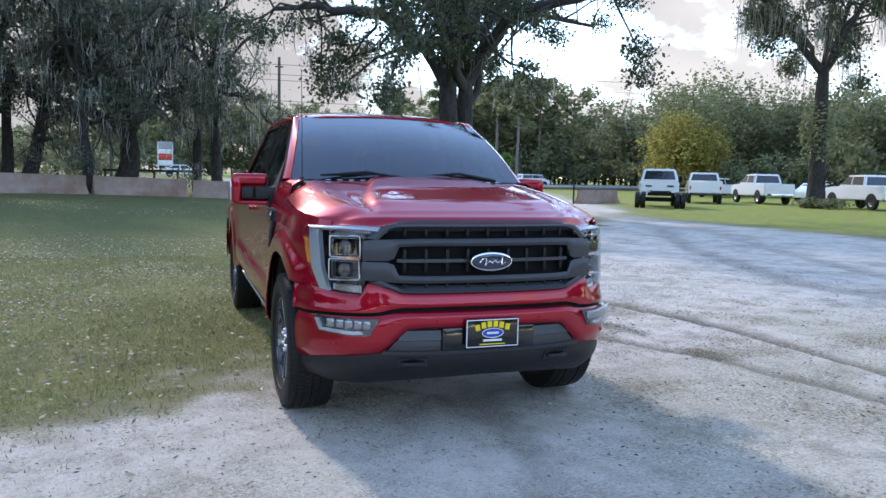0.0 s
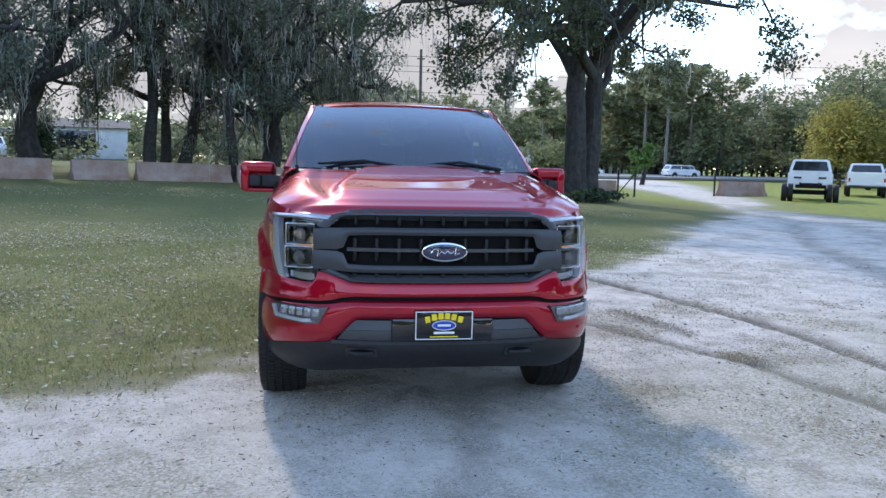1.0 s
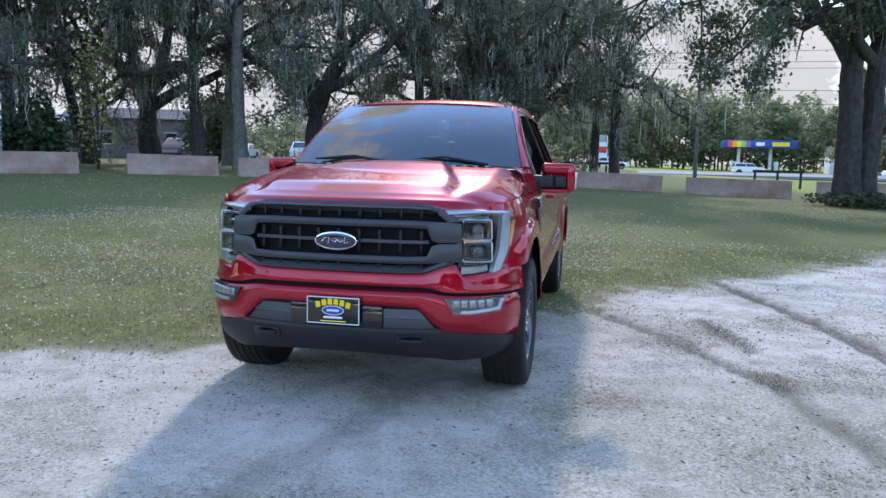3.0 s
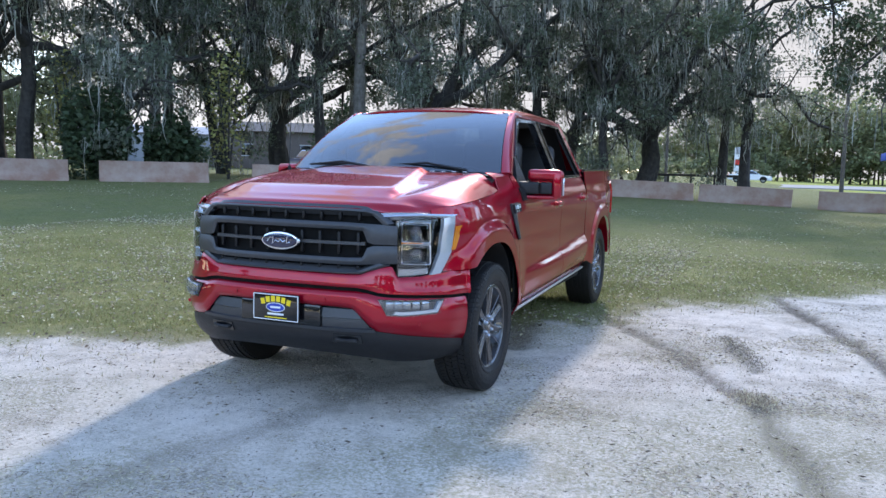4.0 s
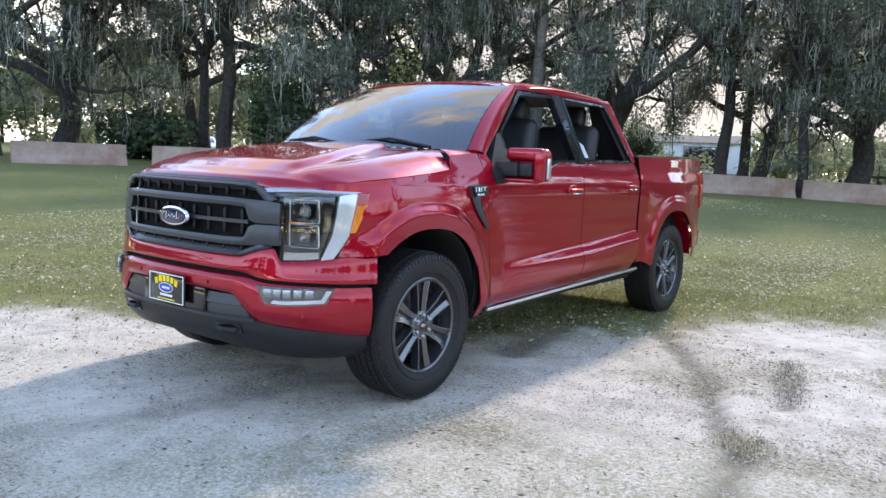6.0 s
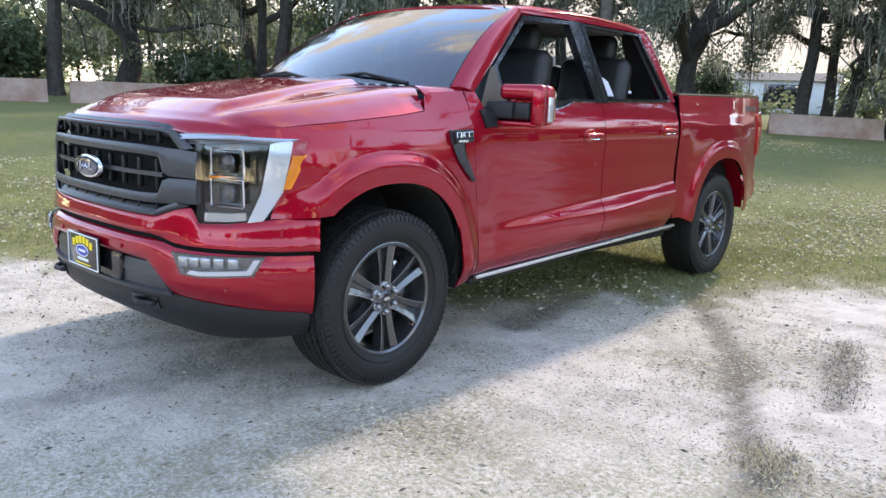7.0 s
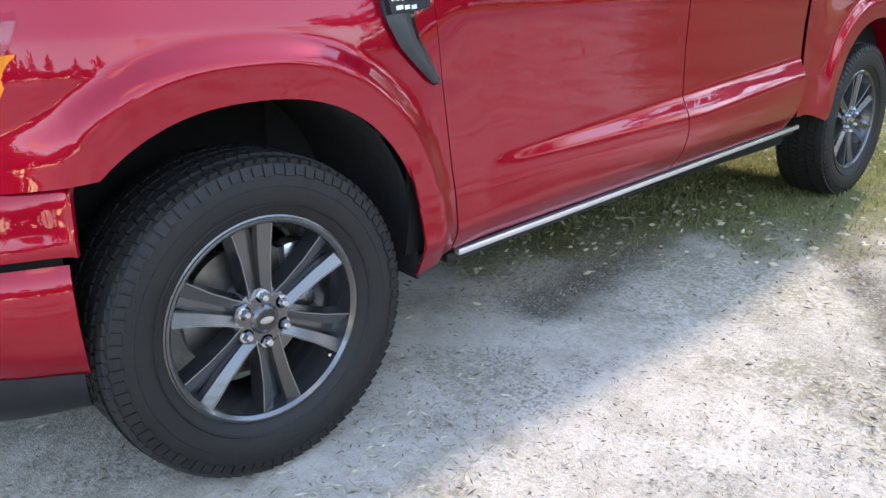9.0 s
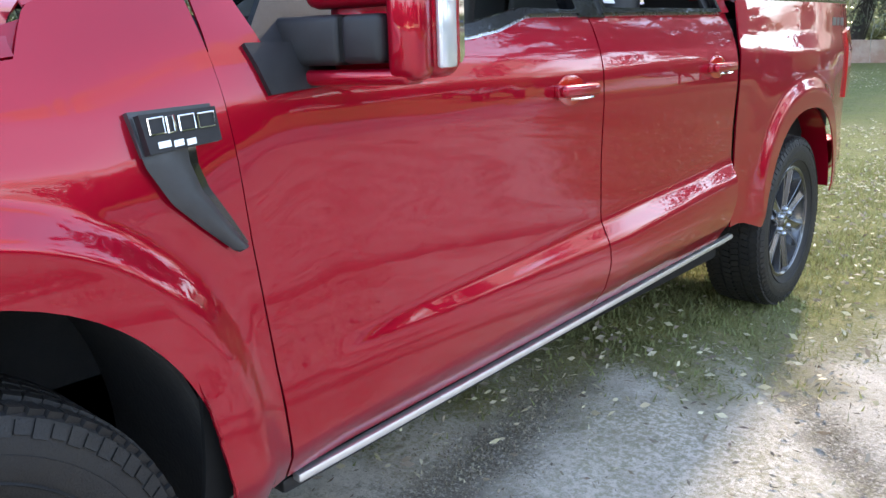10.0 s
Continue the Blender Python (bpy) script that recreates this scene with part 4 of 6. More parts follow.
for zc in (1.058, .935):
    for k, sgn in enumerate((-1, 1)):
        c = Vector(front(us(sgn * .795), zc, -.024))
        m4 = Matrix.Translation(c) @ pose(0, 0, 0, 0, 0, sgn * 20)
        fr = [(-.082, -.050), (-.074, -.056), (.074, -.056), (.082, -.048), (.078, .052), (.070, .057), (-.076, .057), (-.082, .051), (-.082, -.050)]
        part("module_frame", moved(join(*[tube([(a, 0, b), (c_, 0, d_)], .0042, 6) for (a, b), (c_, d_) in zip(fr, fr[1:])]), m4), CHROME, hl[k])
        part("projector", moved(lathe([(.03, .044), (-.004, .040), (-.012, .034), (.006, .033), (.010, 0.0)], 24, "y"), m4), SMOKE_CHROME, hl[k])
        part("projector_lens", moved(lathe([(.006, .033), (-.014, .026), (-.022, .012), (-.024, 0.0)], 24, "y"), m4), LAMP_GLASS, hl[k])
        part("reflector_box", moved(join(rbox(0, .03, .044, .138, .06, .006, .002), rbox(0, .03, -.044, .138, .06, .006, .002), rbox(sgn * .066, .03, 0, .006, .06, .084, .002)), m4), SMOKE_CHROME, hl[k])
for k, sgn in enumerate((-1, 1)):
    c = Vector(front(us(sgn * .775), .997, -.022))
    part("amber_strip", moved(rbox(0, .012, 0, .125, .012, .008, .003), Matrix.Translation(c) @ pose(0, 0, 0, 0, 0, sgn * 26)), AMBER, hl[k])
hpart("cover_glass", [(.700, .808), (.80, .812), (.903, .834)], [(.690, 1.135), (.80, 1.145), (.958, 1.157)], LAMP_GLASS, 20, 10, .003, lambda t: .016)

# wheels
def tyre_mesh():
    prof = [(-.105, .262), (-.125, .285), (-.136, .325), (-.137, .368), (-.127, .398), (-.105, .410), (.105, .410), (.127, .398), (.138, .368), (.139, .325), (.128, .288), (.112, .268), (.105, .260)]
    ms = []
    for row, (x, w) in enumerate(((-.108, .030), (-.066, .034), (-.022, .036), (.022, .036), (.066, .034), (.108, .030))):
        for k in range(84):
            a = 2 * math.pi * (k + .5 * (row % 2)) / 84
            ms.append(moved(rbox(0, 0, 0, w, .0265, .014, 0), pose(0, 0, 0, math.degrees(a), 0, 0) @ Matrix.Translation((x, 0, .4115 - (.006 if abs(x) > .1 else 0))) @ pose(0, 0, 0, 0, (6 if x > .1 else -6 if x < -.1 else 0), (14 if row % 2 else -14))))
    for k in range(84):
        a = 2 * math.pi * k / 84
        ms.append(moved(rbox(0, 0, 0, .007, .0235, .022 + .008 * (k % 2), 0), pose(0, 0, 0, math.degrees(a), 0, 0) @ Matrix.Translation((.1325, 0, .384)) @ pose(0, 0, 0, 0, -22, 0)))
    for r in (.300, .345):
        ms.append(lathe([(.1350 if r > .32 else .1325, r - .003), (.1395 if r > .32 else .1365, r), (.1350 if r > .32 else .1325, r + .003)], 96))
    rings = ms[-2:]
    return join(lathe(prof, 96), *rings), join(*ms[:-2])


def spoke(sg):
    """One half of a double spoke, along +z."""
    st = [(.045, .009, .040, .092), (.10, .010, .041, .098), (.17, .013, .048, .104), (.248, .021, .062, .110)]
    vs, fs = [], []
    for r, a, b, h in st:
        vs += [(h - .012, sg * a, r), (h, sg * (b - .008), r), (h - .05, sg * b, r), (h - .05, sg * a, r)]
    for i in range(len(st) - 1):
        for k in range(4):
            f = (i * 4 + k, i * 4 + (k + 1) % 4, (i + 1) * 4 + (k + 1) % 4, (i + 1) * 4 + k)
            fs.append(f if sg > 0 else f[::-1])
    fs.append((12, 13, 14, 15) if sg > 0 else (15, 14, 13, 12))
    return vs, fs


def spoke_edge(sg):
    return tube([(.0925, sg * .032, .05), (.0985, sg * .033, .10), (.1045, sg * .040, .17), (.1105, sg * .054, .243)], .0017, 5)


tyre_m, tread_m = tyre_mesh()
rim_m = lathe([(-.10, .262), (-.09, .245), (-.06, .225), (.05, .232), (.085, .248), (.112, .252), (.120, .262), (.116, .272), (.104, .270)], 72)
lip_m = lathe([(.1165, .254), (.1215, .260), (.1205, .266), (.115, .269)], 72)
spokes = []
edges = []
for k in range(6):
    t = pose(0, 0, 0, 60 * k + 4, 0, 0)
    spokes += [moved(spoke(1), t), moved(spoke(-1), t), moved(rbox(.052, 0, .15, .03, .034, .20, .004), t)]
    edges += [moved(spoke_edge(1), t), moved(spoke_edge(-1), t)]
hub_m = lathe([(.02, .0), (.02, .085), (.085, .080), (.094, .066), (.094, .040), (.100, .036), (.104, .030), (.104, .0)], 48)
cap_m = lathe([(.100, .0), (.106, .0), (.106, .026), (.103, .030)], 32)
disc_m = join(lathe([(-.02, .06), (-.02, .175), (.006, .175), (.006, .06)], 48), lathe([(.006, .08), (.03, .08), (.03, .0)], 32))
nut_m = join(lathe([(.085, .0145), (.108, .013), (.115, .008), (.116, 0)], 6), lathe([(.092, .018), (.094, .018), (.094, .012)], 16))
nuts = [moved(nut_m, pose(0, .0615 * math.cos(a), .0615 * math.sin(a))) for a in [radians(60 * k + 30) for k in range(6)]]
caliper_m = moved(rbox(0, 0, 0, .07, .09, .20, .02), pose(0, 0, 0, 0, 0, 0) @ Matrix.Translation((.0, .15, .06)))
valve_m = moved(tube([(.09, 0, 0), (.115, 0, 0)], .005, 6), pose(0, .17, -.155))
for name, sx, yc in (("front", 1, AXLE_F), ("front", -1, AXLE_F), ("rear", 1, AXLE_R), ("rear", -1, AXLE_R)):
    w = new("wheel")
    w.parent = truck
    w.matrix_basis = pose(sx * (.862 if name == "front" else .812), yc, HUB, 0, 0, 0 if sx > 0 else 180)
    part("tyre", tyre_m, RUBBER, w, "black all-terrain tyre", 25)
    tagged(part("tread", tread_m, RUBBER, w), kind="stuff")
    part("rim", join(rim_m, lip_m, *spokes, hub_m), RIM_GREY, w, "dark grey six-spoke alloy rim", 28)
    part("rim_edge", join(*edges), RIM_EDGE, w)
    for nm in nuts:
        part("wheel_nut", nm, SATIN, w)
    part("hub_cap", cap_m, GLOSS_BLACK, w)
    part("cap_badge", moved(oval(.020, .009, .0, -.002, 24), pose(.1065, 0, 0, 0, 0, 90)), SATIN, w)
    part("brake_disc", disc_m, DISC, w)
    part("brake_caliper", caliper_m, SATIN, w)
    part("valve", valve_m, CHROME, w)
# wheel wells and underside
for yc in (AXLE_F, AXLE_R):
    pts = arch_pts(yc, -4, 184, 30) if yc < 1 else arch_pts(yc, 14, 168, 30)
    grid = np.zeros((30, 4, 3))
    for i, (y, z) in enumerate(pts):
        for j, x in enumerate((.955 if y > yc - .30 or yc > 1 else .88, .80, .62, .50)):
            k = 1.03 if j else 1.005
            grid[i, j] = (x, yc + (y - yc) * k, HUB + (z - HUB) * k)
    wall = np.zeros((30, 2, 3))
    for i, (y, z) in enumerate(pts):
        wall[i, 0] = (.50, yc + (y - yc) * 1.03, HUB + (z - HUB) * 1.03)
        wall[i, 1] = (.50, yc, HUB)
    both("wheel_liner", join(shell(grid, .01, (0, 0, -1)), shell(wall, .01, (1, 0, 0))), LINER if yc < 1 else PAINT)
P("underbody", join(rbox(0, 1.8, .52, 1.0, 4.9, .22, .03), rbox(.42, 2.0, .40, .10, 5.0, .14, .02), rbox(-.42, 2.0, .40, .10, 5.0, .14, .02),
                    rbox(0, .0, .38, 1.25, .16, .14, .03), rbox(0, 3.69, .41, 1.4, .12, .12, .04), rbox(0, -.55, .50, 1.3, .35, .25, .05),
                    tube([(.62, 3.05, .34), (.62, 3.9, .36), (.70, 4.5, .42)], .035, 8)), UNDER)
P("engine_bay", rbox(0, -.25, .90, 1.3, 1.0, .5, .05), UNDER)
both("suspension", tube([(.52, -.05, .95), (.66, 0, .45)], .045, 10), SATIN)

# mirrors
for sgn in (1, -1):
    mk = (lambda m: m) if sgn > 0 else mirrored
    mb = part("door_mirror", mk(moved(rbox(0, 0, 0, .245, .105, .205, .034, 4), pose(1.085, .885, 1.330, 0, 0, 14))), PAINT, truck, "red capped door mirror on a black arm")
    part("mirror_lip", mk(moved(rbox(0, 0, 0, .235, .07, .030, .012, 3), pose(1.065, .815, 1.233, 0, 0, 14))), PAINT, mb)
    part("mirror_cap", mk(moved(rbox(0, 0, 0, .245, .075, .080, .026, 3), pose(1.085, .818, 1.395, 0, 0, 14))), PAINT, mb)
    part("mirror_edge", mk(moved(rbox(0, 0, 0, .072, .07, .20, .022, 3), pose(1.172, .836, 1.325, 0, 0, 14))), PAINT, mb)
    part("mirror_arm", mk(join(moved(rbox(0, 0, 0, .215, .085, .090, .014, 3), pose(.945, .785, 1.300, 0, 0, 12)))), BLACK_PLASTIC, mb)
    part("arm_end", mk(moved(rbox(0, 0, 0, .086, .072, .086, .014, 3), pose(1.100, .808, 1.300, 0, 0, 12))), BLACK_PLASTIC, mb)
    part("arm_joint", mk(moved(rbox(0, 0, 0, .014, .066, .078, .002), pose(1.055, .804, 1.300, 0, 0, 12))), UNDER, mb)
    part("marker_lamp", mk(moved(rbox(0, 0, 0, .016, .060, .13, .007), pose(1.206, .895, 1.310, 0, 0, 14))), DRL, mb)
    part("mirror_glass", mk(moved(rbox(0, 0, 0, .20, .01, .165, .02), pose(1.085, .938, 1.330, 0, 0, 14))), CHROME, mb)
# door handles
for doors, yh, zh in ((front_doors, 1.685, 1.158), (rear_doors, 2.665, 1.184)):
    xs = side(yh, zh)
    both("door_handle", join(rbox(xs + .026, yh, zh, .026, .185, .032, .012, 3), rbox(xs + .005, yh - .080, zh, .03, .03, .034, .008), rbox(xs + .005, yh + .080, zh, .03, .03, .034, .008)), PAINT, parents=doors)
    both("handle_strip", tube([(xs + .030, yh - .06, zh - .020), (xs + .034, yh, zh - .021), (xs + .030, yh + .06, zh - .020)], .004, 6), CHROME, parents=doors)
    both("handle_cup", moved(oval(.075, .043, .004, -.003, 32), Matrix.Translation((xs - .001, yh - .01, zh)) @ pose(0, 0, 0, 0, 0, 90)), RED_LENS, parents=doors)
# fender vents with badge plate
def vent_sheet(out, lo, hi, nu, nv, th=.02, crown=0.0):
    return shell(ruled(lambda y, z, t: (side(y, z) + out + crown * math.sin(math.pi * t), y, z), lo, hi, nu, nv), th, (1, 0, 0))


blade_l = [(.402, 1.190), (.412, 1.110), (.448, 1.045), (.500, .995), (.560, .942)]
blade_r = [(.492, 1.190), (.492, 1.110), (.508, 1.060), (.543, 1.010), (.592, .945)]
slot_r = [(.512, 1.190), (.512, 1.105), (.527, 1.060), (.560, 1.010), (.597, .950)]
vents = both("fender_vent", join(vent_sheet(.014, [(.412, 1.126), (.552, 1.138)], [(.400, 1.197), (.546, 1.202)], 10, 6),
                                 vent_sheet(.012, blade_l, blade_r, 24, 8, .02, .012)), GREY_TRIM, "dark grey fender vent with bright badge outlines")
both("vent_slot", vent_sheet(.004, blade_r, slot_r, 24, 4, .01), GLOSS_BLACK, parents=vents)


def badge_wire(pts):
    return tube([(side(y, z) + .0365, y, z) for y, z in pts], .0017, 5)


bx_ = lambda y0, y1, z0, z1: [(y0, z0), (y1, z0 + .002), (y1, z1 + .002), (y0, z1), (y0, z0)]
for wire in (bx_(.420, .446, 1.161, 1.186), bx_(.452, .464, 1.162, 1.187), bx_(.473, .500, 1.163, 1.187), bx_(.507, .536, 1.165, 1.188)):
    both("badge_wire", badge_wire(wire), CHROME, parents=vents)
for y0, y1 in ((.430, .452), (.457, .475), (.480, .497)):
    both("badge_bar", vent_sheet(.036, [(y0, 1.139), (y1, 1.141)], [(y0, 1.149), (y1, 1.151)], 4, 3, .004), SATIN, parents=vents)
both("badge_plate", vent_sheet(.034, [(.414, 1.131), (.546, 1.142)], [(.408, 1.193), (.542, 1.198)], 8, 5, .02), BLACK_PLASTIC, parents=vents)
# cowl, wipers, antenna
cw = np.zeros((31, 5, 3))
for i in range(31):
    u = -1 + 2 * i / 30
    for j in range(5):
        t = j / 4
        cw[i, j] = (.84 * u, .30 + .075 * u * u + t * (.06 + .10 * u * u), 1.385 + .016 * t)
P("cowl", shell(cw, .02, (0, 0, 1)), BLACK_PLASTIC)
for x in np.linspace(-.62, .62, 17):
    P("cowl_vent", rbox(x, .345 + .10 * (x / .84) ** 2, 1.404, .035, .010, .006, .002), SATIN)
for a, b in (((-.05, .37, 1.415), (-.66, .435, 1.435)), ((.62, .44, 1.415), (.02, .40, 1.440))):
    m1 = Vector(a).lerp(Vector(b), .5)
    P("wiper", join(tube([a, m1 + Vector((0, -.01, .035)), b], [.012, .009, .006], 6), tube([Vector(a).lerp(Vector(b), .25) + Vector((0, .02, .012)), m1 + Vector((0, .015, .02)), Vector(b) + Vector((0, .01, .0))], .008, 6)), BLACK_PLASTIC)
P("antenna", join(tube([(-.80, .36, 1.38), (-.80, .36, 1.42)], .012, 8), tube([(-.80, .36, 1.42), (-.80, .40, 2.12)], [.003, .002], 6)), BLACK_PLASTIC, "thin whip antenna by the windshield")
# interior
def seat(x, y, w):
    return join(rbox(x, y, 1.02, w, .52, .16, .06, 3), moved(rbox(0, 0, 0, w, .16, .66, .07, 3), pose(x, y + .30, 1.34, -10, 0, 0)), moved(rbox(0, 0, 0, .27, .11, .19, .05, 3), pose(x, y + .375, 1.735, -8, 0, 0)), tube([(x - .06, y + .37, 1.62), (x - .06, y + .37, 1.7)], .008, 6), tube([(x + .06, y + .37, 1.62), (x + .06, y + .37, 1.7)], .008, 6))


for x in (.40, -.40):
    P("front_seat", seat(x, 1.30, .52), LEATHER)
P("rear_bench", join(seat(.43, 2.20, .56), seat(-.43, 2.20, .56), rbox(0, 2.20, 1.02, .34, .5, .15, .05), moved(rbox(0, 0, 0, .32, .14, .60, .05), pose(0, 2.50, 1.32, -10, 0, 0))), LEATHER)
P("dashboard", join(rbox(0, .72, 1.24, 1.56, .42, .24, .08, 3), rbox(0, .98, 1.10, .30, .30, .28, .05)), LEATHER)
P("steering_wheel", join(moved(lathe([(-.016, .18), (0, .196), (.016, .18), (0, .166), (-.016, .18)], 32, "y"), pose(.40, .99, 1.27, -24, 0, 0)), moved(rbox(0, 0, 0, .30, .03, .06, .012), pose(.40, .99, 1.27, -24, 0, 0))), LEATHER)
P("cab_floor", rbox(0, 1.7, .62, 1.7, 2.3, .04, .01), UNDER)
P("headliner", moved(rbox(0, 0, 0, 1.20, 1.3, .02, .006), pose(0, 1.95, 1.835)), material("grey_cloth", (0.10, 0.10, 0.095), 0.9))
P("rear_view_mirror", join(rbox(0, 1.02, 1.74, .24, .03, .07, .015), tube([(0, 1.02, 1.76), (0, 1.06, 1.84)], .012, 6)), BLACK_PLASTIC)
P("sticker_sheet", shell(ruled(lambda y, z, t: (green(y, z)[0] - .026, y, z), [(1.965, 1.40), (2.06, 1.40)], [(1.955, 1.53), (2.04, 1.49)], 5, 5), .002, (1, 0, 0)), PAPER, "white paper sheet inside the rear window")

# ---- surroundings ----
CONCRETE = material("old_concrete", (0.38, 0.295, 0.245), 0.9, var=0.45, scale=1.1, bump=0.5, bscale=40, color2=(0.25, 0.145, 0.105))
BARK = material("oak_bark", (0.058, 0.051, 0.046), 0.95, var=0.5, scale=5, bump=0.9, bscale=14, color2=(0.022, 0.019, 0.017))
PALE_BARK = material("pale_bark", (0.20, 0.185, 0.17), 0.95, var=0.4, scale=6, bump=0.7, bscale=16, color2=(0.10, 0.09, 0.08))
LEAF = leafy("oak_leaves", (0.085, 0.105, 0.060), 0.42)
# paler and greyer than LEAF
LEAF_GREY = leafy("grey_oak_leaves", (0.128, 0.148, 0.104), 0.48)
LEAF_MID = leafy("wood_leaves", (0.19, 0.205, 0.105), 0.5)
LEAF_YELLOW = leafy("yellow_leaves", (0.36, 0.31, 0.085), 0.45)
LEAF_VINE = leafy("vine_leaves", (0.30, 0.29, 0.10), 0.45)
LEAF_BUSH = leafy("bush_leaves", (0.055, 0.080, 0.040), 0.35)
LEAF_GREEN = leafy("fresh_leaves", (0.085, 0.16, 0.035), 0.35)
MOSS = leafy("hanging_moss", (0.33, 0.335, 0.30), 0.5, 0.35)
ASPHALT = material("asphalt", (0.27, 0.265, 0.26), 0.9, var=0.2, scale=0.4, bump=0.3, bscale=60)
WHITE_WALL = material("white_cladding", (0.68, 0.69, 0.70), 0.7, var=0.15, scale=1.5)
GREY_WALL = material("grey_cladding", (0.33, 0.34, 0.36), 0.75, var=0.2, scale=1.2)
DARK_ROOF = material("dark_roof", (0.07, 0.07, 0.075), 0.85, var=0.3, scale=2)
DARK_WOOD = material("dark_wood", (0.035, 0.030, 0.027), 0.9, var=0.4, scale=9)
WOOD_POLE = material("pole_wood", (0.12, 0.10, 0.085), 0.9, var=0.4, scale=5)
WHITE_PAINT = material("white_car_paint", (0.78, 0.79, 0.80), 0.25, coat=0.8)
DARK_PAINT = material("dark_car_paint", (0.05, 0.02, 0.022), 0.25, coat=0.8)
CAR_GLASS = material("car_glass", (0.015, 0.018, 0.02), 0.06, coat=0.6)
LAMP_RED = material("lamp_red", (0.40, 0.01, 0.01), 0.25, coat=0.6)
BLUE_SIGN = material("blue_sign", (0.02, 0.06, 0.32), 0.5)
RED_SIGN = material("red_sign", (0.55, 0.03, 0.02), 0.5)


def quads(centres, rng, size, flat=0.5, elong=1.5):
    """Small folded leaves at the given centres, in random attitudes."""
    n = len(centres)
    c = np.asarray(centres)
    a = rng.normal(size=(n, 3))
    a[:, 2] *= flat
    a /= np.linalg.norm(a, axis=1, keepdims=True)
    b = np.cross(a, rng.normal(size=(n, 3)))
    b /= np.maximum(np.linalg.norm(b, axis=1, keepdims=True), 1e-6)
    s = (size * (0.6 + 0.8 * rng.random(n)))[:, None]
    nrm = np.cross(a, b)
    v = np.stack([c - a * s * elong * .5, c + b * s * .5 + nrm * s * .15, c + a * s * elong * .5, c - b * s * .5 + nrm * s * .15], 1).reshape(-1, 3)
    f = np.arange(4 * n).reshape(n, 4)
    return v, f


def fast_object(name, v, f, mat, parent=None, label=""):
    """A large mesh of loose quads."""
    me = bpy.data.meshes.new(name)
    v, f = np.asarray(v, np.float32), np.asarray(f, np.int32)
    me.vertices.add(len(v))
    me.vertices.foreach_set("co", v.ravel())
    me.loops.add(f.size)
    me.loops.foreach_set("vertex_index", f.ravel())
    me.polygons.add(len(f))
    me.polygons.foreach_set("loop_start", np.arange(0, f.size, f.shape[1], dtype=np.int32))
    me.materials.append(mat)
    me.update(calc_edges=True)
    ob = new(name, me)
    if parent:
        ob.parent = parent
    if label:
        ob["label"] = label
    return ob


def strands(tops, rng, lmin, lmax, w):
    """Hanging moss: thin wavering strips below the given points."""
    n = len(tops)
    t = np.asarray(tops)
    L = (lmin + (lmax - lmin) * rng.random(n) ** 2)[:, None]
    ang = rng.random(n) * 6.283
    d = np.stack([np.cos(ang), np.sin(ang), np.zeros(n)], 1)
    ww = (w * (0.5 + rng.random(n)))[:, None]
    vs = []
    sway = rng.normal(size=(n, 3)) * .09
    for k, wid in ((0, .8), (.35, 1.0), (.7, .6), (1.0, .08)):
        mid = t - np.array([0, 0, 1.0]) * L * k + sway * math.sin(k * 4)
        vs += [mid - d * ww * wid, mid + d * ww * wid]
    v = np.stack(vs, 1).reshape(-1, 3)
    b = np.arange(n)[:, None] * 8
    f = np.concatenate([b + np.array([[0, 1, 3, 2]]), b + np.array([[2, 3, 5, 4]]), b + np.array([[4, 5, 7, 6]])])
    return v, f


def wander(rng, p, d, length, r0, r1, steps, curl, droop):
    pts, rad = [Vector(p)], [r0]
    d = Vector(d).normalized()
    for k in range(steps):
        d = (d + Vector(rng.normal(size=3)) * curl + Vector((0, 0, droop))).normalized()
        pts.append(pts[-1] + d * (length / steps))
        rad.append(r0 + (r1 - r0) * ((k + 1) / steps) ** .8)
    return pts, rad, d


def trunk_mesh(pts, rad, seed):
    """A trunk with bark ridges that run up it and knots."""
    n, m = 40, 36
    k = np.arange(len(pts))
    P3 = np.array([tuple(p) for p in pts])
    s = np.linspace(0, len(pts) - 1, m)
    c = [Vector((np.interp(t, k, P3[:, 0]), np.interp(t, k, P3[:, 1]), np.interp(t, k, P3[:, 2]))) for t in s]
    v, f = tube(c, [float(np.interp(t, k, rad)) for t in s], n)
    out = []
    for i, p in enumerate(v):
        cc = c[min(i // n, m - 1)]
        d = Vector(p) - cc
        u = d.normalized()
        ridge = abs(noise.noise(Vector((u.x * 6 + seed, u.y * 6, p[2] * .9)))) * 1.6 + .6 * abs(noise.noise(Vector((u.x * 14, u.y * 14 + seed, p[2] * 2.2))))
        lump = noise.noise(Vector((u.x * 1.3, u.y * 1.3 + seed, p[2] * .8)))
        out.append(tuple(cc + d * (.90 + .14 * ridge + .12 * lump)))
    return out, f


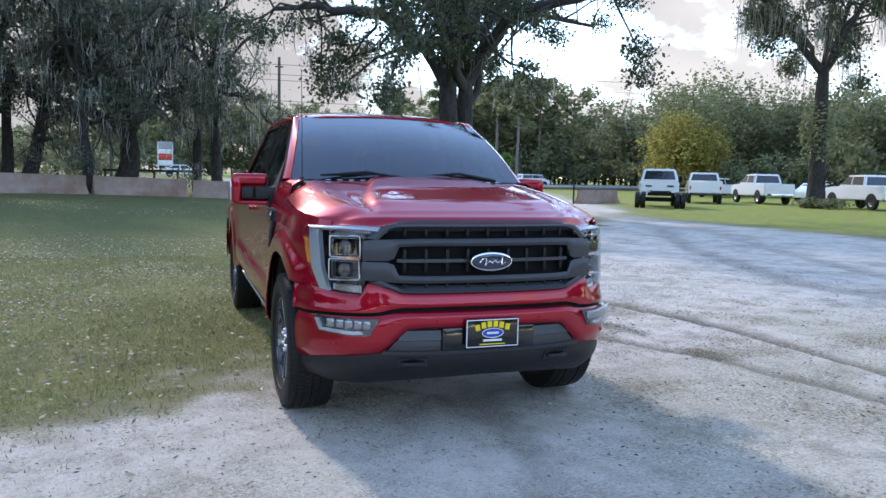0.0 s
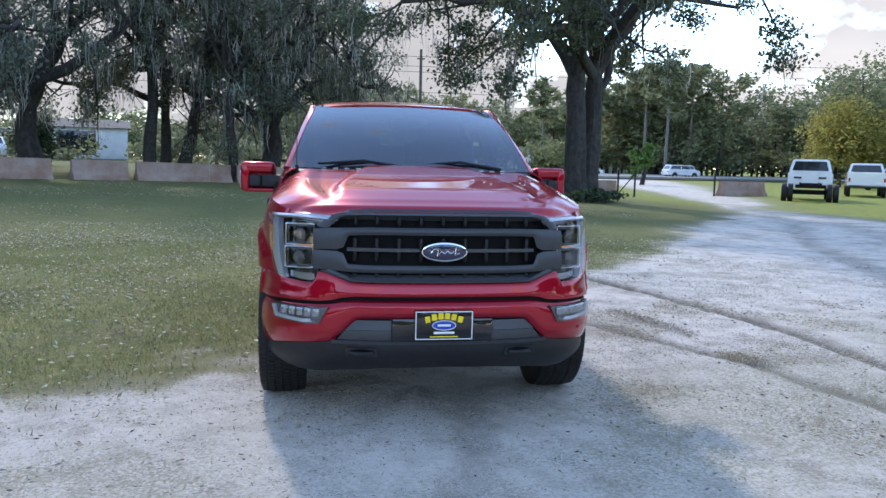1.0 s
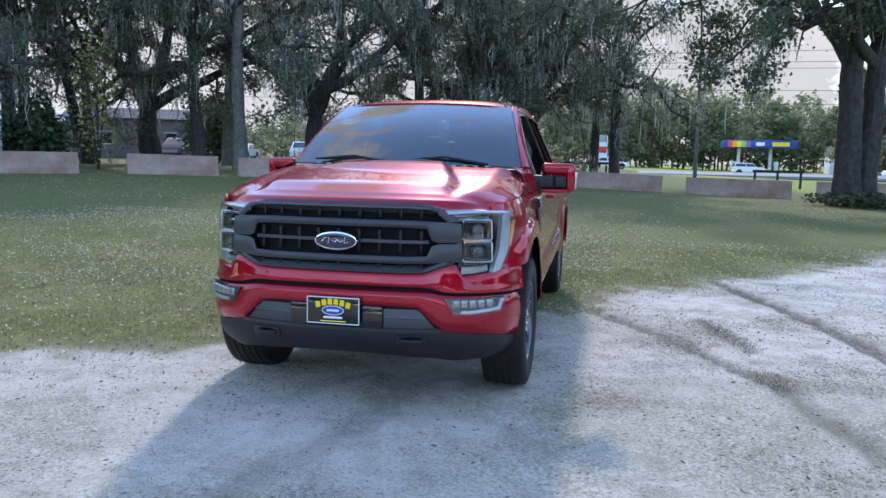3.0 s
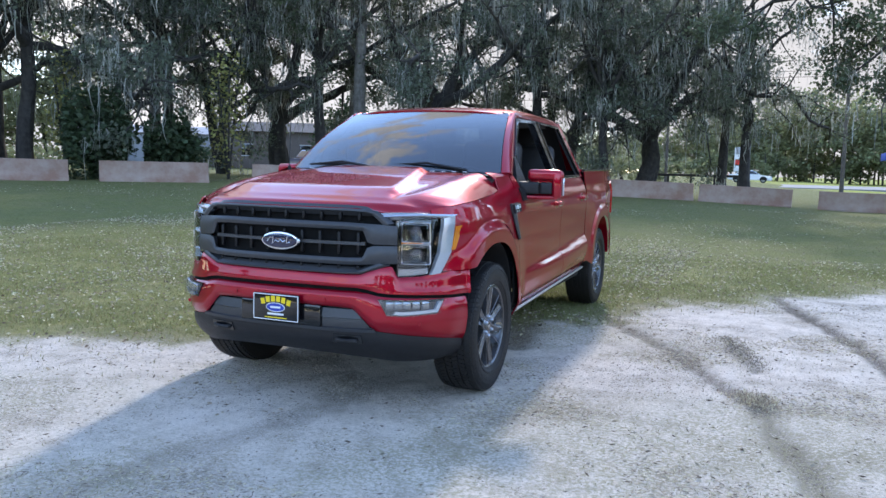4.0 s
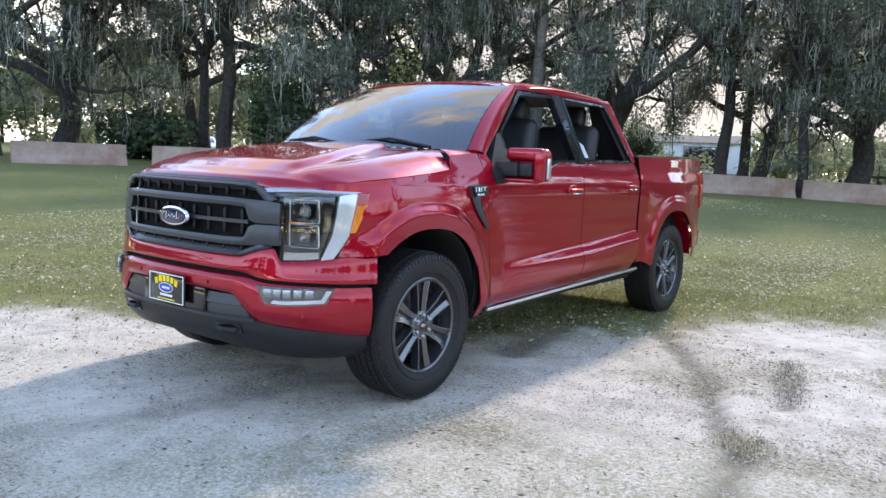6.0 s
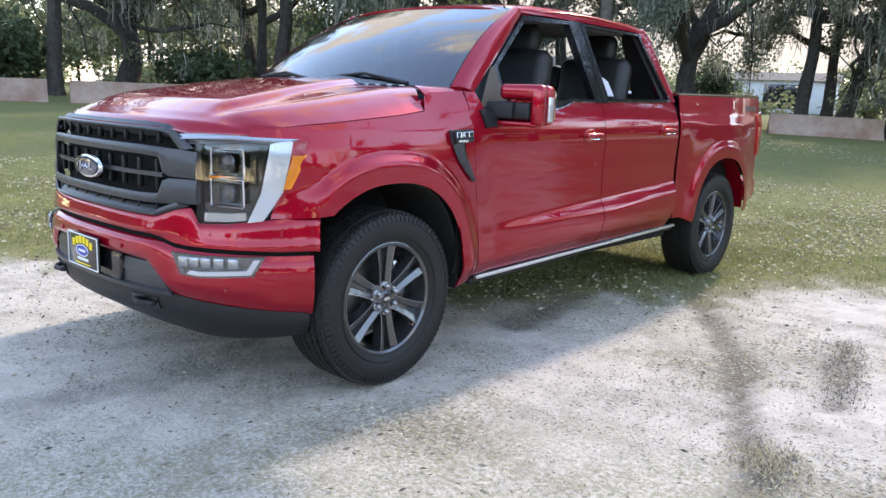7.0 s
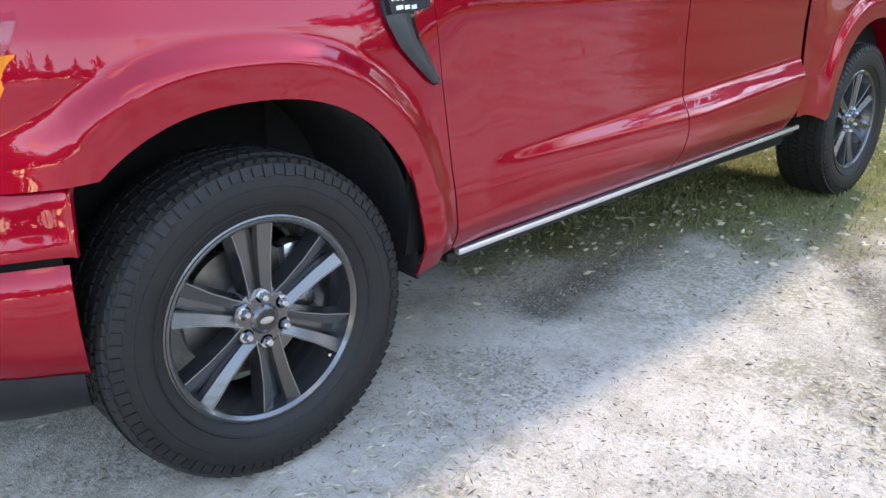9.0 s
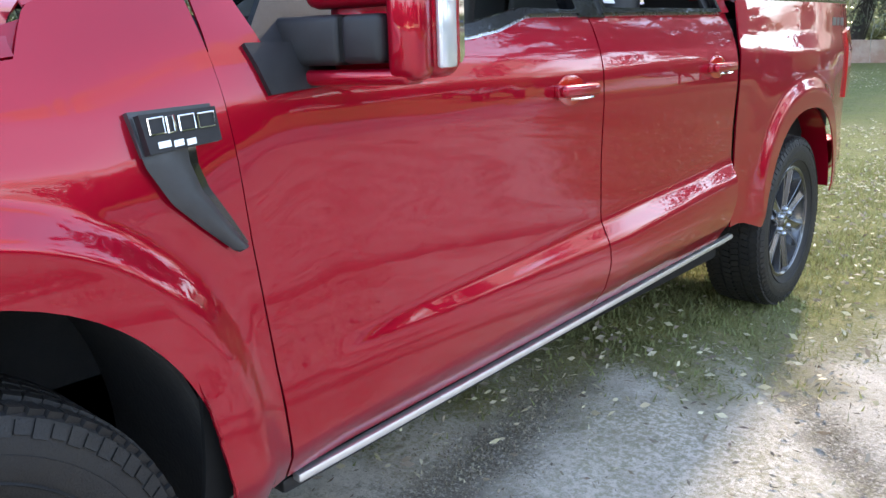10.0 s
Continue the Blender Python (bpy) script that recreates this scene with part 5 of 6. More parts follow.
def oak(name, label, seed, trunks, fork, spread, n_limbs, leaf_n, leaf_size, moss_n, bark=BARK, leaf=LEAF, low=0.15, moss_len=1.7, category="oak tree"):
    """An oak: tapered trunks that part into limbs and twigs, leaf clumps and hanging moss."""
    rng = np.random.default_rng(seed)
    tree = base(name, label, category, group="oaks round the field")
    wood, tips = [], []
    for bx, by_, lean, r in trunks:
        h = fork * (0.9 + .2 * rng.random())
        pts, rad = [], []
        for k in range(9):
            t = k / 8
            w = .16 * r * math.sin(t * 5 + bx * 7 + seed) + .10 * r * math.sin(t * 9 + seed * 2)
            pts.append(Vector((bx + lean[0] * t * h + w, by_ + lean[1] * t * h + w * .6, -.35 + (h + .35) * t)))
            rad.append(r * (1.0 - .38 * t + .75 * max(0, .16 - t) / .16 * .55))
        stem = trunk_mesh(pts, rad, seed)
        wood.append(stem)
        for k in range(n_limbs):
            az = 2 * math.pi * (k + .6 * rng.random()) / n_limbs + seed
            el = low + (1.30 - low) * rng.random()
            d = Vector((math.cos(az) * math.cos(el), math.sin(az) * math.cos(el), math.sin(el)))
            start = pts[-1] if k % 3 else pts[-2 - int(2 * rng.random())]
            L = spread * (.65 + .45 * rng.random()) * (1 + .35 * max(0.0, math.sin(el) - .5))
            lp, lr, ld = wander(rng, start, d, L, r * (.34 + .2 * rng.random()), .06, 9, .20, .02)
            wood.append(tube(lp, lr, 8))
            for j in range(3, 10):
                sub = 2 if j < 9 else 3
                for _ in range(sub):
                    sd_ = (ld * .4 + Vector(rng.normal(size=3)) * .8 + Vector((0, 0, .15))).normalized()
                    sp, sr, sdd = wander(rng, lp[j], sd_, spread * (.18 + .22 * rng.random()), lr[j] * .45 + .012, .012, 5, .28, -.05)
                    wood.append(tube(sp, sr, 5, False))
                    tips += [sp[2], sp[3], sp[4], sp[5]]
    part("trunk", join(*wood), bark, tree, sharp=60)
    tips = np.array([tuple(p) for p in tips])
    chosen = tips[rng.random(len(tips)) < .27]
    pick = rng.integers(0, len(chosen), leaf_n)
    c = chosen[pick] + rng.normal(size=(leaf_n, 3)) * np.array([.36, .36, .20])
    v, f = quads(c, rng, leaf_size)
    fast_object("crown", v, f, leaf, tree)
    if moss_n:
        few = chosen[rng.random(len(chosen)) < .55]
        bunch = few[rng.integers(0, len(few), moss_n // 4)] + rng.normal(size=(moss_n // 4, 3)) * np.array([.45, .45, .3])
        tops = np.repeat(bunch, 6, 0) + rng.normal(size=(len(bunch) * 6, 3)) * np.array([.13, .13, .10])
        v, f = strands(tops, rng, .15, moss_len * .62, .017)
        fast_object("moss", v, f, MOSS, tree, "grey beards of hanging moss")
    return tree


TALL = 1.32


def put(ob, x, y, turn=0.0, scale=1.0):
    ob.matrix_world = pose(x, y, ground_z(x, y), 0, 0, turn) @ Matrix.Diagonal((scale, scale, scale * TALL, 1))
    return ob


def again(ob, x, y, turn=0.0, scale=1.0):
    o = copy_thing(ob, pose(x, y, ground_z(x, y), 0, 0, turn))
    o.scale = (scale, scale, scale * TALL)
    return o


big_oak = oak("oak_tree", "huge double-trunked oak with dark fissured bark and sparse moss", 3, [(-.36, 0, (-.02, 0), .47), (.36, .1, (.055, 0), .50)], 4.9, 10.2, 10, 96000, .086, 2000, low=.33)
put(big_oak, 10.3, 26.6, 200)
spread_oak = oak("oak_tree", "broad old oak hung with grey moss behind the barriers", 11, [(0, 0, (.12, .02), .58)], 2.6, 9.5, 9, 21000, .098, 2000, low=.10, moss_len=1.7, leaf=LEAF_GREY)
put(spread_oak, -3.2, 37.0, 20, 1.0)
tall_oak = oak("oak_tree", "tall moss-hung oak with a straight dark trunk", 23, [(0, 0, (.03, .0), .33)], 4.0, 6.8, 8, 13500, .095, 1500, low=.02, moss_len=1.9, leaf=LEAF_GREY)
put(tall_oak, -8.6, 34.6, 0)
lean_oak = oak("oak_tree", "leaning dark oak hung with moss", 31, [(0, 0, (.34, .05), .34), (-.9, 1.2, (.05, 0), .30)], 3.8, 6.8, 6, 13500, .095, 1400, low=.10, moss_len=2.0, leaf=LEAF_GREY)
put(lean_oak, -7.6, 36.2, 0)
for src, x, y, turn, sc in (
        (tall_oak, -4.6, 33.0, 140, .80), (spread_oak, -13.6, 33.5, 120, 1.0), (tall_oak, -17.8, 29.0, 200, 1.0),
        (spread_oak, -21.5, 31.0, 250, 1.02), (tall_oak, -25.2, 26.6, 300, 1.0), (lean_oak, -24.0, 29.5, 180, .9),
        (tall_oak, -26.2, 19.2, 30, 1.12), (lean_oak, -29.5, 20.5, 200, 1.0), (spread_oak, -32.5, 15.0, 60, 1.0), (tall_oak, -30.5, 11.0, 100, 1.0),
        (lean_oak, 1.6, 42.0, 90, 1.0)):
    again(src, x, y, turn, sc)
pale_tree = oak("oak_tree", "pale-barked slender tree among the oaks", 41, [(0, 0, (-.02, .0), .33)], 7.0, 4.5, 6, 8000, .10, 1800, bark=PALE_BARK)
put(pale_tree, -16.0, 29.8, 0)
again(pale_tree, -26.8, 27.5, 90, 1.0)
again(pale_tree, -18.8, 34.0, 190, 1.1)
fork_oak = oak("oak_tree", "forked roadside oak with long moss and ivy on its trunk", 57, [(0, 0, (.01, 0), .50)], 5.6, 7.5, 6, 24000, .11, 2400, low=.42, moss_len=2.6)
put(fork_oak, 34.09, 30.46, 0)


def clump_bush(name, label, x, y, r, h, n, size, leaf, seed, category="bush", group="bushes by the barriers", lift=0.0):
    rng = np.random.default_rng(seed)
    c = rng.normal(size=(n, 3))
    c /= np.linalg.norm(c, axis=1, keepdims=True)
    c *= (rng.random((n, 1)) ** .4)
    bumps = 1 + .25 * np.sin(c[:, :1] * 5 + seed) + .2 * np.sin(c[:, 1:2] * 7)
    c = c * bumps * np.array([r, r, h * .5]) + np.array([0, 0, h * .48 + lift])
    b = base(name, label, category, (x, y, ground_z(x, y)), group=group)
    stems = [tube([(0, 0, -.1), (.3 * r * math.cos(a), .3 * r * math.sin(a), h * .4), (.55 * r * math.cos(a), .55 * r * math.sin(a), h * .75)], [.05, .035, .012], 5) for a in np.linspace(0, 5.5, 6)]
    part("stem", join(*stems), BARK, b)
    v, f = quads(c, rng, size)
    fast_object("foliage", v, f, leaf, b)
    return b


clump_bush("bush", "dense dark evergreen bush in the barrier gap", -22.4, 19.4, 1.5, 3.6, 6000, .16, LEAF_BUSH, 1)
clump_bush("bush", "dense dark evergreen bush in the barrier gap", -20.3, 21.4, 1.2, 2.6, 4000, .16, LEAF_BUSH, 2)
clump_bush("bush", "dense dark evergreen bush in the barrier gap", -28.6, 17.0, 1.9, 2.2, 5000, .17, LEAF_BUSH, 3)
clump_bush("bush", "dense dark evergreen bush in the barrier gap", -33.0, 9.0, 2.6, 3.2, 6000, .18, LEAF_BUSH, 5)
clump_bush("bush", "tall dark shrub beside the sheds", -22.9, 40.5, 1.6, 5.2, 3000, .17, LEAF_BUSH, 12)
clump_bush("bush", "tall dark shrub beside the sheds", -26.8, 46.0, 1.8, 4.2, 3000, .17, LEAF_BUSH, 13)
clump_bush("bush", "dark shrub under the oaks", -16.5, 43.0, 1.5, 3.2, 2400, .16, LEAF_BUSH, 14)
clump_bush("vine_thicket", "tall thin thicket of yellow-green leaves", -24.6, 19.8, .8, 5.6, 900, .11, LEAF_VINE, 6, "thicket")
clump_bush("vine_thicket", "tall thin thicket of yellow-green leaves", -19.4, 23.8, 1.0, 6.5, 900, .11, LEAF_VINE, 7, "thicket")
clump_bush("bush", "low leafy shoots round the oak's foot", 10.3, 26.2, 1.9, .55, 1800, .12, LEAF_BUSH, 8)
clump_bush("bush", "low leafy shoots round the oak's foot", 33.97, 29.86, 1.5, .6, 900, .14, LEAF_MID, 9)
clump_bush("ivy", "ivy growing up the forked oak's trunk", 34.09, 30.36, 1.15, 3.6, 1100, .14, LEAF_MID, 10, "ivy", "", 2.6)


def woods(name, label, spots, leaf, seed, size, per, kind="stuff", category="woods"):
    """Many trees joined as one far wood: stems and leaf clumps."""
    rng = np.random.default_rng(seed)
    cs, stems = [], []
    for x, y, h, r in spots:
        k = max(5, int(per / 60))
        cl = rng.normal(size=(k, 3)) * np.array([r * .5, r * .5, h * .20]) + np.array([x, y, h * .62])
        cl[:, 2] = np.clip(cl[:, 2], .12 * h, h)
        pick = cl[rng.integers(0, k, per)]
        cs.append(pick + rng.normal(size=(per, 3)) * np.array([r * .20, r * .20, r * .17]))
        stems.append(tube([(x, y, -.2), (x + rng.normal() * .3, y, h * .5), (x + rng.normal() * .5, y, h * .9)], [.22, .16, .05], 6, False))
    c = np.concatenate(cs)
    v, f = quads(c, rng, size)
    w = base(name, label, category, kind=kind)
    fast_object("foliage", v, f, leaf, w)
    part("stems", join(*stems), BARK, w)
    return w


rg = random.Random(5)


def arc(n, az0, az1, d0, d1, h0, h1, r0, r1):
    out = []
    for k in range(n):
        a = radians(az0 + (az1 - az0) * (k + rg.random()) / n)
        d = d0 + (d1 - d0) * rg.random()
        out.append((d * math.sin(a), d * math.cos(a), h0 + (h1 - h0) * rg.random(), r0 + (r1 - r0) * rg.random()))
    return out


woods("far_woods", "mixed green woods beyond the road", arc(34, 21, 40, 120, 165, 11, 17, 3.5, 6.0), LEAF_MID, 1, .44, 2000)
woods("far_woods", "mixed green woods beyond the parked trucks", arc(46, 38, 75, 74, 105, 7.0, 13.5, 2.4, 4.4), LEAF_MID, 2, .24, 4200)
woods("far_woods", "mixed green woods behind the filling station", arc(12, -30, -4, 190, 240, 9, 13, 5.0, 8.0) + arc(40, -4, 24, 185, 230, 14, 20, 4.5, 7.0), LEAF_MID, 3, .62, 1400)
woods("far_woods", "dim woods behind the moss-hung oaks", arc(30, -86, -47, 80, 112, 9, 15, 3.5, 5.5), LEAF_MID, 4, .38, 1300)
woods("far_woods", "woods along the far side of the field", arc(84, 85, 280, 55, 80, 8, 13, 3.5, 6.0), LEAF_MID, 6, .85, 650)
woods("shrub_bank", "low shrubs and scrub under the far trees", arc(34, -88, -4, 62, 90, 1.6, 3.4, 2.0, 3.4), LEAF_MID, 14, .26, 600, "stuff", "shrubs")
woods("shrub_bank", "undergrowth below the woods beyond the road", arc(60, 16, 42, 118, 150, 3.5, 6.5, 2.6, 4.0), LEAF_MID, 15, .42, 450, "stuff", "shrubs")
woods("shrub_bank", "undergrowth below the woods behind the filling station", arc(70, -32, 24, 178, 200, 5.0, 9.0, 3.5, 5.5), LEAF_MID, 16, .55, 450, "stuff", "shrubs")
woods("shrub_bank", "undergrowth below the woods beyond the parked trucks", arc(60, 38, 78, 72, 92, 2.6, 4.6, 2.0, 3.2), LEAF_MID, 17, .30, 500, "stuff", "shrubs")
woods("yellow_tree", "tree with yellowing autumn leaves", [(47.74, 61.92, 8.0, 3.0), (50.21, 60.84, 6.5, 2.4)], LEAF_YELLOW, 7, .20, 6500, "", "tree")
woods("young_tree", "bright green young tree by the road", [(25.6, 56.0, 3.2, 1.1)], LEAF_GREEN, 8, .25, 700, "", "tree")
# pines
for k, (az, d, h) in enumerate(((24.0, 118, 17), (25.6, 112, 16), (27.2, 120, 17.5), (19.6, 125, 15), (22.0, 130, 17), (16.5, 150, 17))):
    x, y = d * math.sin(radians(az)), d * math.cos(radians(az))
    pine = base("pine_tree", "tall thin pine with tufted crown", "pine tree", (x, y, 0), group="pines beyond the road")
    part("trunk", tube([(0, 0, -.3), (.1, 0, h * .5), (.0, 0, h)], [.26, .2, .06], 7), PALE_BARK, pine)
    rng = np.random.default_rng(100 + k)
    cl = rng.normal(size=(26, 3)) * np.array([1.9, 1.9, h * .11]) + np.array([0, 0, h * .80])
    c = cl[rng.integers(0, 26, 1700)] + rng.normal(size=(1700, 3)) * np.array([.5, .5, .3])
    v, f = quads(c, rng, .42, elong=2.2)
    fast_object("crown", v, f, LEAF_MID, pine)

# concrete barriers
BAR = [((-27.0, 5.2), (-25.95, 8.9)), ((-25.7, 9.6), (-24.43, 13.28)), ((-24.1, 14.2), (-21.8, 17.33)), ((-21.13, 18.19), (-18.4, 21.2)), ((-17.2, 22.5), (-14.54, 24.8)),
       ((-13.89, 25.33), (-10.93, 27.62)), ((-10.32, 28.08), (-8.5, 29.42)), ((-8.21, 29.65), (-4.62, 31.93)), ((-4.33, 32.05), (-.47, 33.18)),
       ((-.19, 33.19), (3.74, 33.0)), ((4.8, 32.82), (9.24, 32.15)), ((10.21, 32.0), (13.73, 31.45)), ((20.71, 34.31), (24.27, 35.99))]
for k, (a, b) in enumerate(BAR):
    L = math.dist(a, b)
    prof = [(-.30, 0), (-.30, .07), (-.20, .22), (-.10, .42), (-.075, .80), (-.06, .815), (.06, .815), (.075, .80), (.10, .42), (.20, .22), (.30, .07), (.30, 0)]
    nseg = 14
    g = np.zeros((nseg, len(prof), 3))
    rr = random.Random(k)
    for i in range(nseg):
        t = -.5 + i / (nseg - 1)
        for j, (q, z) in enumerate(prof):
            g[i, j] = (t * L, q + rr.uniform(-.006, .006), max(0, z + rr.uniform(-.008, .006) * (z > .1)))
    vs = [tuple(p) for p in g.reshape(-1, 3)]
    m = len(prof)
    fs = [(i * m + j, i * m + j + 1, (i + 1) * m + j + 1, (i + 1) * m + j) for i in range(nseg - 1) for j in range(m - 1)]
    fs += [tuple(range(m))[::-1], tuple(range((nseg - 1) * m, nseg * m))]
    ob = thing("concrete_barrier", (vs, fs), CONCRETE, "weathered concrete traffic barrier stained rust-brown on grass", "barrier", "barriers along the field", sharp=35)
    mx_, my_ = (a[0] + b[0]) / 2, (a[1] + b[1]) / 2
    za, zb = ground_z(*a), ground_z(*b)
    ob.matrix_world = pose(mx_, my_, (za + zb) / 2 - .03, 0, -math.degrees(math.atan2(zb - za, L)), math.degrees(math.atan2(b[1] - a[1], b[0] - a[0])))

# road, drive apron
road = thing("road", rbox(0, 96, .22, 900, 30, .25, 0), ASPHALT, "pale grey two-way asphalt road beyond the trees", "road", kind="structure")
# rail fences and gate posts
def rail_fence(x0, y0, x1, y1, n):
    f = base("rail_fence", "dark timber rail fence on grass", "fence", group="rail fences")
    for k in range(n):
        x, y = x0 + (x1 - x0) * k / (n - 1), y0 + (y1 - y0) * k / (n - 1)
        part("post", rbox(x, y, ground_z(x, y) + .5, .13, .13, 1.1, .01), DARK_WOOD, f)
    a = math.degrees(math.atan2(y1 - y0, x1 - x0))
    L = math.hypot(x1 - x0, y1 - y0)
    part("rail", moved(rbox(0, 0, 0, L + .3, .14, .16, .02), pose((x0 + x1) / 2, (y0 + y1) / 2, ground_z((x0 + x1) / 2, (y0 + y1) / 2) + 1.06, 0, 0, a)), DARK_WOOD, f)


rail_fence(-4.8, 49.0, 1.0, 49.6, 5)
rail_fence(10.3, 48.0, 12.9, 47.4, 3)
for x, y in ((14.2, 32.4), (14.75, 31.6), (20.2, 33.92)):
    thing("gate_post", join(tube([(x, y, ground_z(x, y) - .1), (x, y, ground_z(x, y) + 1.25)], .05, 8), rbox(x, y, ground_z(x, y) + 1.26, .11, .11, .02, .004)), DARK_WOOD, "thin dark gate post beside the sandy drive", "post", "gate posts")
thing("gate_brace", tube([(14.25, 32.35, .15), (14.7, 31.65, 1.05)], .03, 6), DARK_WOOD, "sloping bar between two gate posts", "bar")
# utility pole and wires
pole = base("utility_pole", "wooden utility pole carrying wires", "utility pole")
part("mast", tube([(8.2, 64, -.2), (8.2, 64, 11.2)], [.17, .12], 10), WOOD_POLE, pole)
part("cross_arm", rbox(8.2, 64, 10.4, .7, .10, .12, .01), WOOD_POLE, pole)
pole2 = base("utility_pole", "wooden utility pole carrying wires", "utility pole")
part("mast", tube([(-5.2, 64, -.2), (-5.2, 64, 8.6)], [.13, .10], 8), WOOD_POLE, pole2)
for k, (z0, z1) in enumerate(((11.0, 12.6), (10.5, 11.2), (10.2, 10.4), (8.6, 8.4), (7.6, 7.2))):
    p0, p1 = Vector((-50, 66, z0 - .3)), Vector((110, 60, z1))
    pts = [p0.lerp(p1, t) + Vector((0, 0, -.9 * 4 * t * (1 - t))) for t in np.linspace(0, 1, 25)]
    thing("power_line", tube(pts, .022, 4), DARK_WOOD, "thin dark overhead power line", "power line", "power lines")

# buildings
def shed(name, label, x, y, turn, L, D, H, wall, roof_m, openings=(), cat="building"):
    s = base(name, label, cat, (x, y, ground_z(x, y)), turn)
    part("wall", rbox(0, 0, H / 2, L, D, H, .03), wall, s)
    vs = [(-L / 2 - .3, -D / 2 - .4, H), (L / 2 + .3, -D / 2 - .4, H), (L / 2 + .3, 0, H + .16 * D), (-L / 2 - .3, 0, H + .16 * D), (-L / 2 - .3, D / 2 + .4, H), (L / 2 + .3, D / 2 + .4, H)]
    part("roof", (vs, [(0, 1, 2, 3), (3, 2, 5, 4), (0, 3, 4), (1, 5, 2), (0, 4, 5, 1)]), roof_m, s, smooth=False)
    for ox, oz, ow, oh in openings:
        w_ = part("window", rbox(ox, -D / 2 - .01, oz, ow, .06, oh, .01), CAR_GLASS, s)
        part("sill", rbox(ox, -D / 2 - .03, oz - oh / 2, ow + .1, .06, .06, 0), WHITE_WALL, w_)
        part("lintel", rbox(ox, -D / 2 - .03, oz + oh / 2, ow + .1, .06, .06, 0), WHITE_WALL, w_)
    return s


shed("mobile_home", "grey mobile home behind the oaks", -50, 58, 38, 20, 5, 3.0, GREY_WALL, GREY_WALL, ((-6, 1.7, .9, .9), (-2, 1.7, .9, .9), (3, 1.2, 1.0, 2.0)))
shed("mobile_home", "brown clad house with a porch", -37.5, 55.8, 25, 12, 6, 3.2, material("brown_cladding", (0.16, 0.13, 0.115), 0.8, var=.2), DARK_ROOF, ((-3, 1.6, .9, 1.0), (2, 1.6, .9, 1.0)))
# its dark window panes stand in for the shade inside the open bays
shed("open_shed", "low open shed with white wall panels", -22.5, 72, 14, 8.5, 5, 2.8, WHITE_WALL, DARK_ROOF, ((-5, 1.4, 3.2, 2.2), (0, 1.4, 3.2, 2.2)))
shed("shop", "low shop with dark roof and white front", 50.8, 150, -8, 22, 9, 3.4, WHITE_WALL, DARK_ROOF, ((-8, 1.5, 3, 1.6), (-3, 1.5, 3, 1.6), (3, 1.5, 3, 1.6)))
shed("shed", "pale shed beside the shop", 66, 146, -8, 10, 9, 4.0, GREY_WALL, GREY_WALL)
fs_ = base("filling_station", "filling station canopy with blue and rainbow fascia", "filling station", (29.6, 163, .2))
part("canopy", rbox(0, 0, 5.3, 13.2, 8, 1.4, .05), BLUE_SIGN, fs_)
for k, col in enumerate(((.75, .08, .03), (.85, .35, .03), (.85, .65, .03), (.25, .5, .1), (.25, .1, .4))):
    part("stripe", rbox(-5.8 + .85 * k, -4.04, 5.3, .85, .04, 1.2, 0), material("stripe_paint", col, .5), fs_)
part("sign_bar", rbox(3.6, -4.05, 5.3, 3.2, .04, .8, 0), YELLOW_PRINT, fs_)
part("sign_bar", rbox(-.2, -4.05, 5.3, 1.6, .04, .7, 0), WHITE_PRINT, fs_)
for x in (-3.5, 2.5):
    part("column", rbox(x, 0, 2.3, .6, .5, 4.6, .03), WHITE_WALL, fs_)
for x in (-4.6, 3.6):
    part("pump", rbox(x, -.5, 1.0, .8, .6, 1.9, .05), WHITE_WALL, fs_)
sg = base("price_sign", "tall roadside price sign with white and red panels", "sign", (-.6, 118, .2))
part("post", join(rbox(-1.0, 0, 2.6, .15, .2, 5.2, 0), rbox(1.0, 0, 2.6, .15, .2, 5.2, 0)), WHITE_WALL, sg)
for z, h, mm in ((4.8, 1.0, GREY_WALL), (3.9, .7, WHITE_WALL), (3.1, .7, RED_SIGN), (2.2, .8, WHITE_WALL)):
    part("panel", rbox(0, -.05, z, 1.9, .2, h, .02), mm, sg)


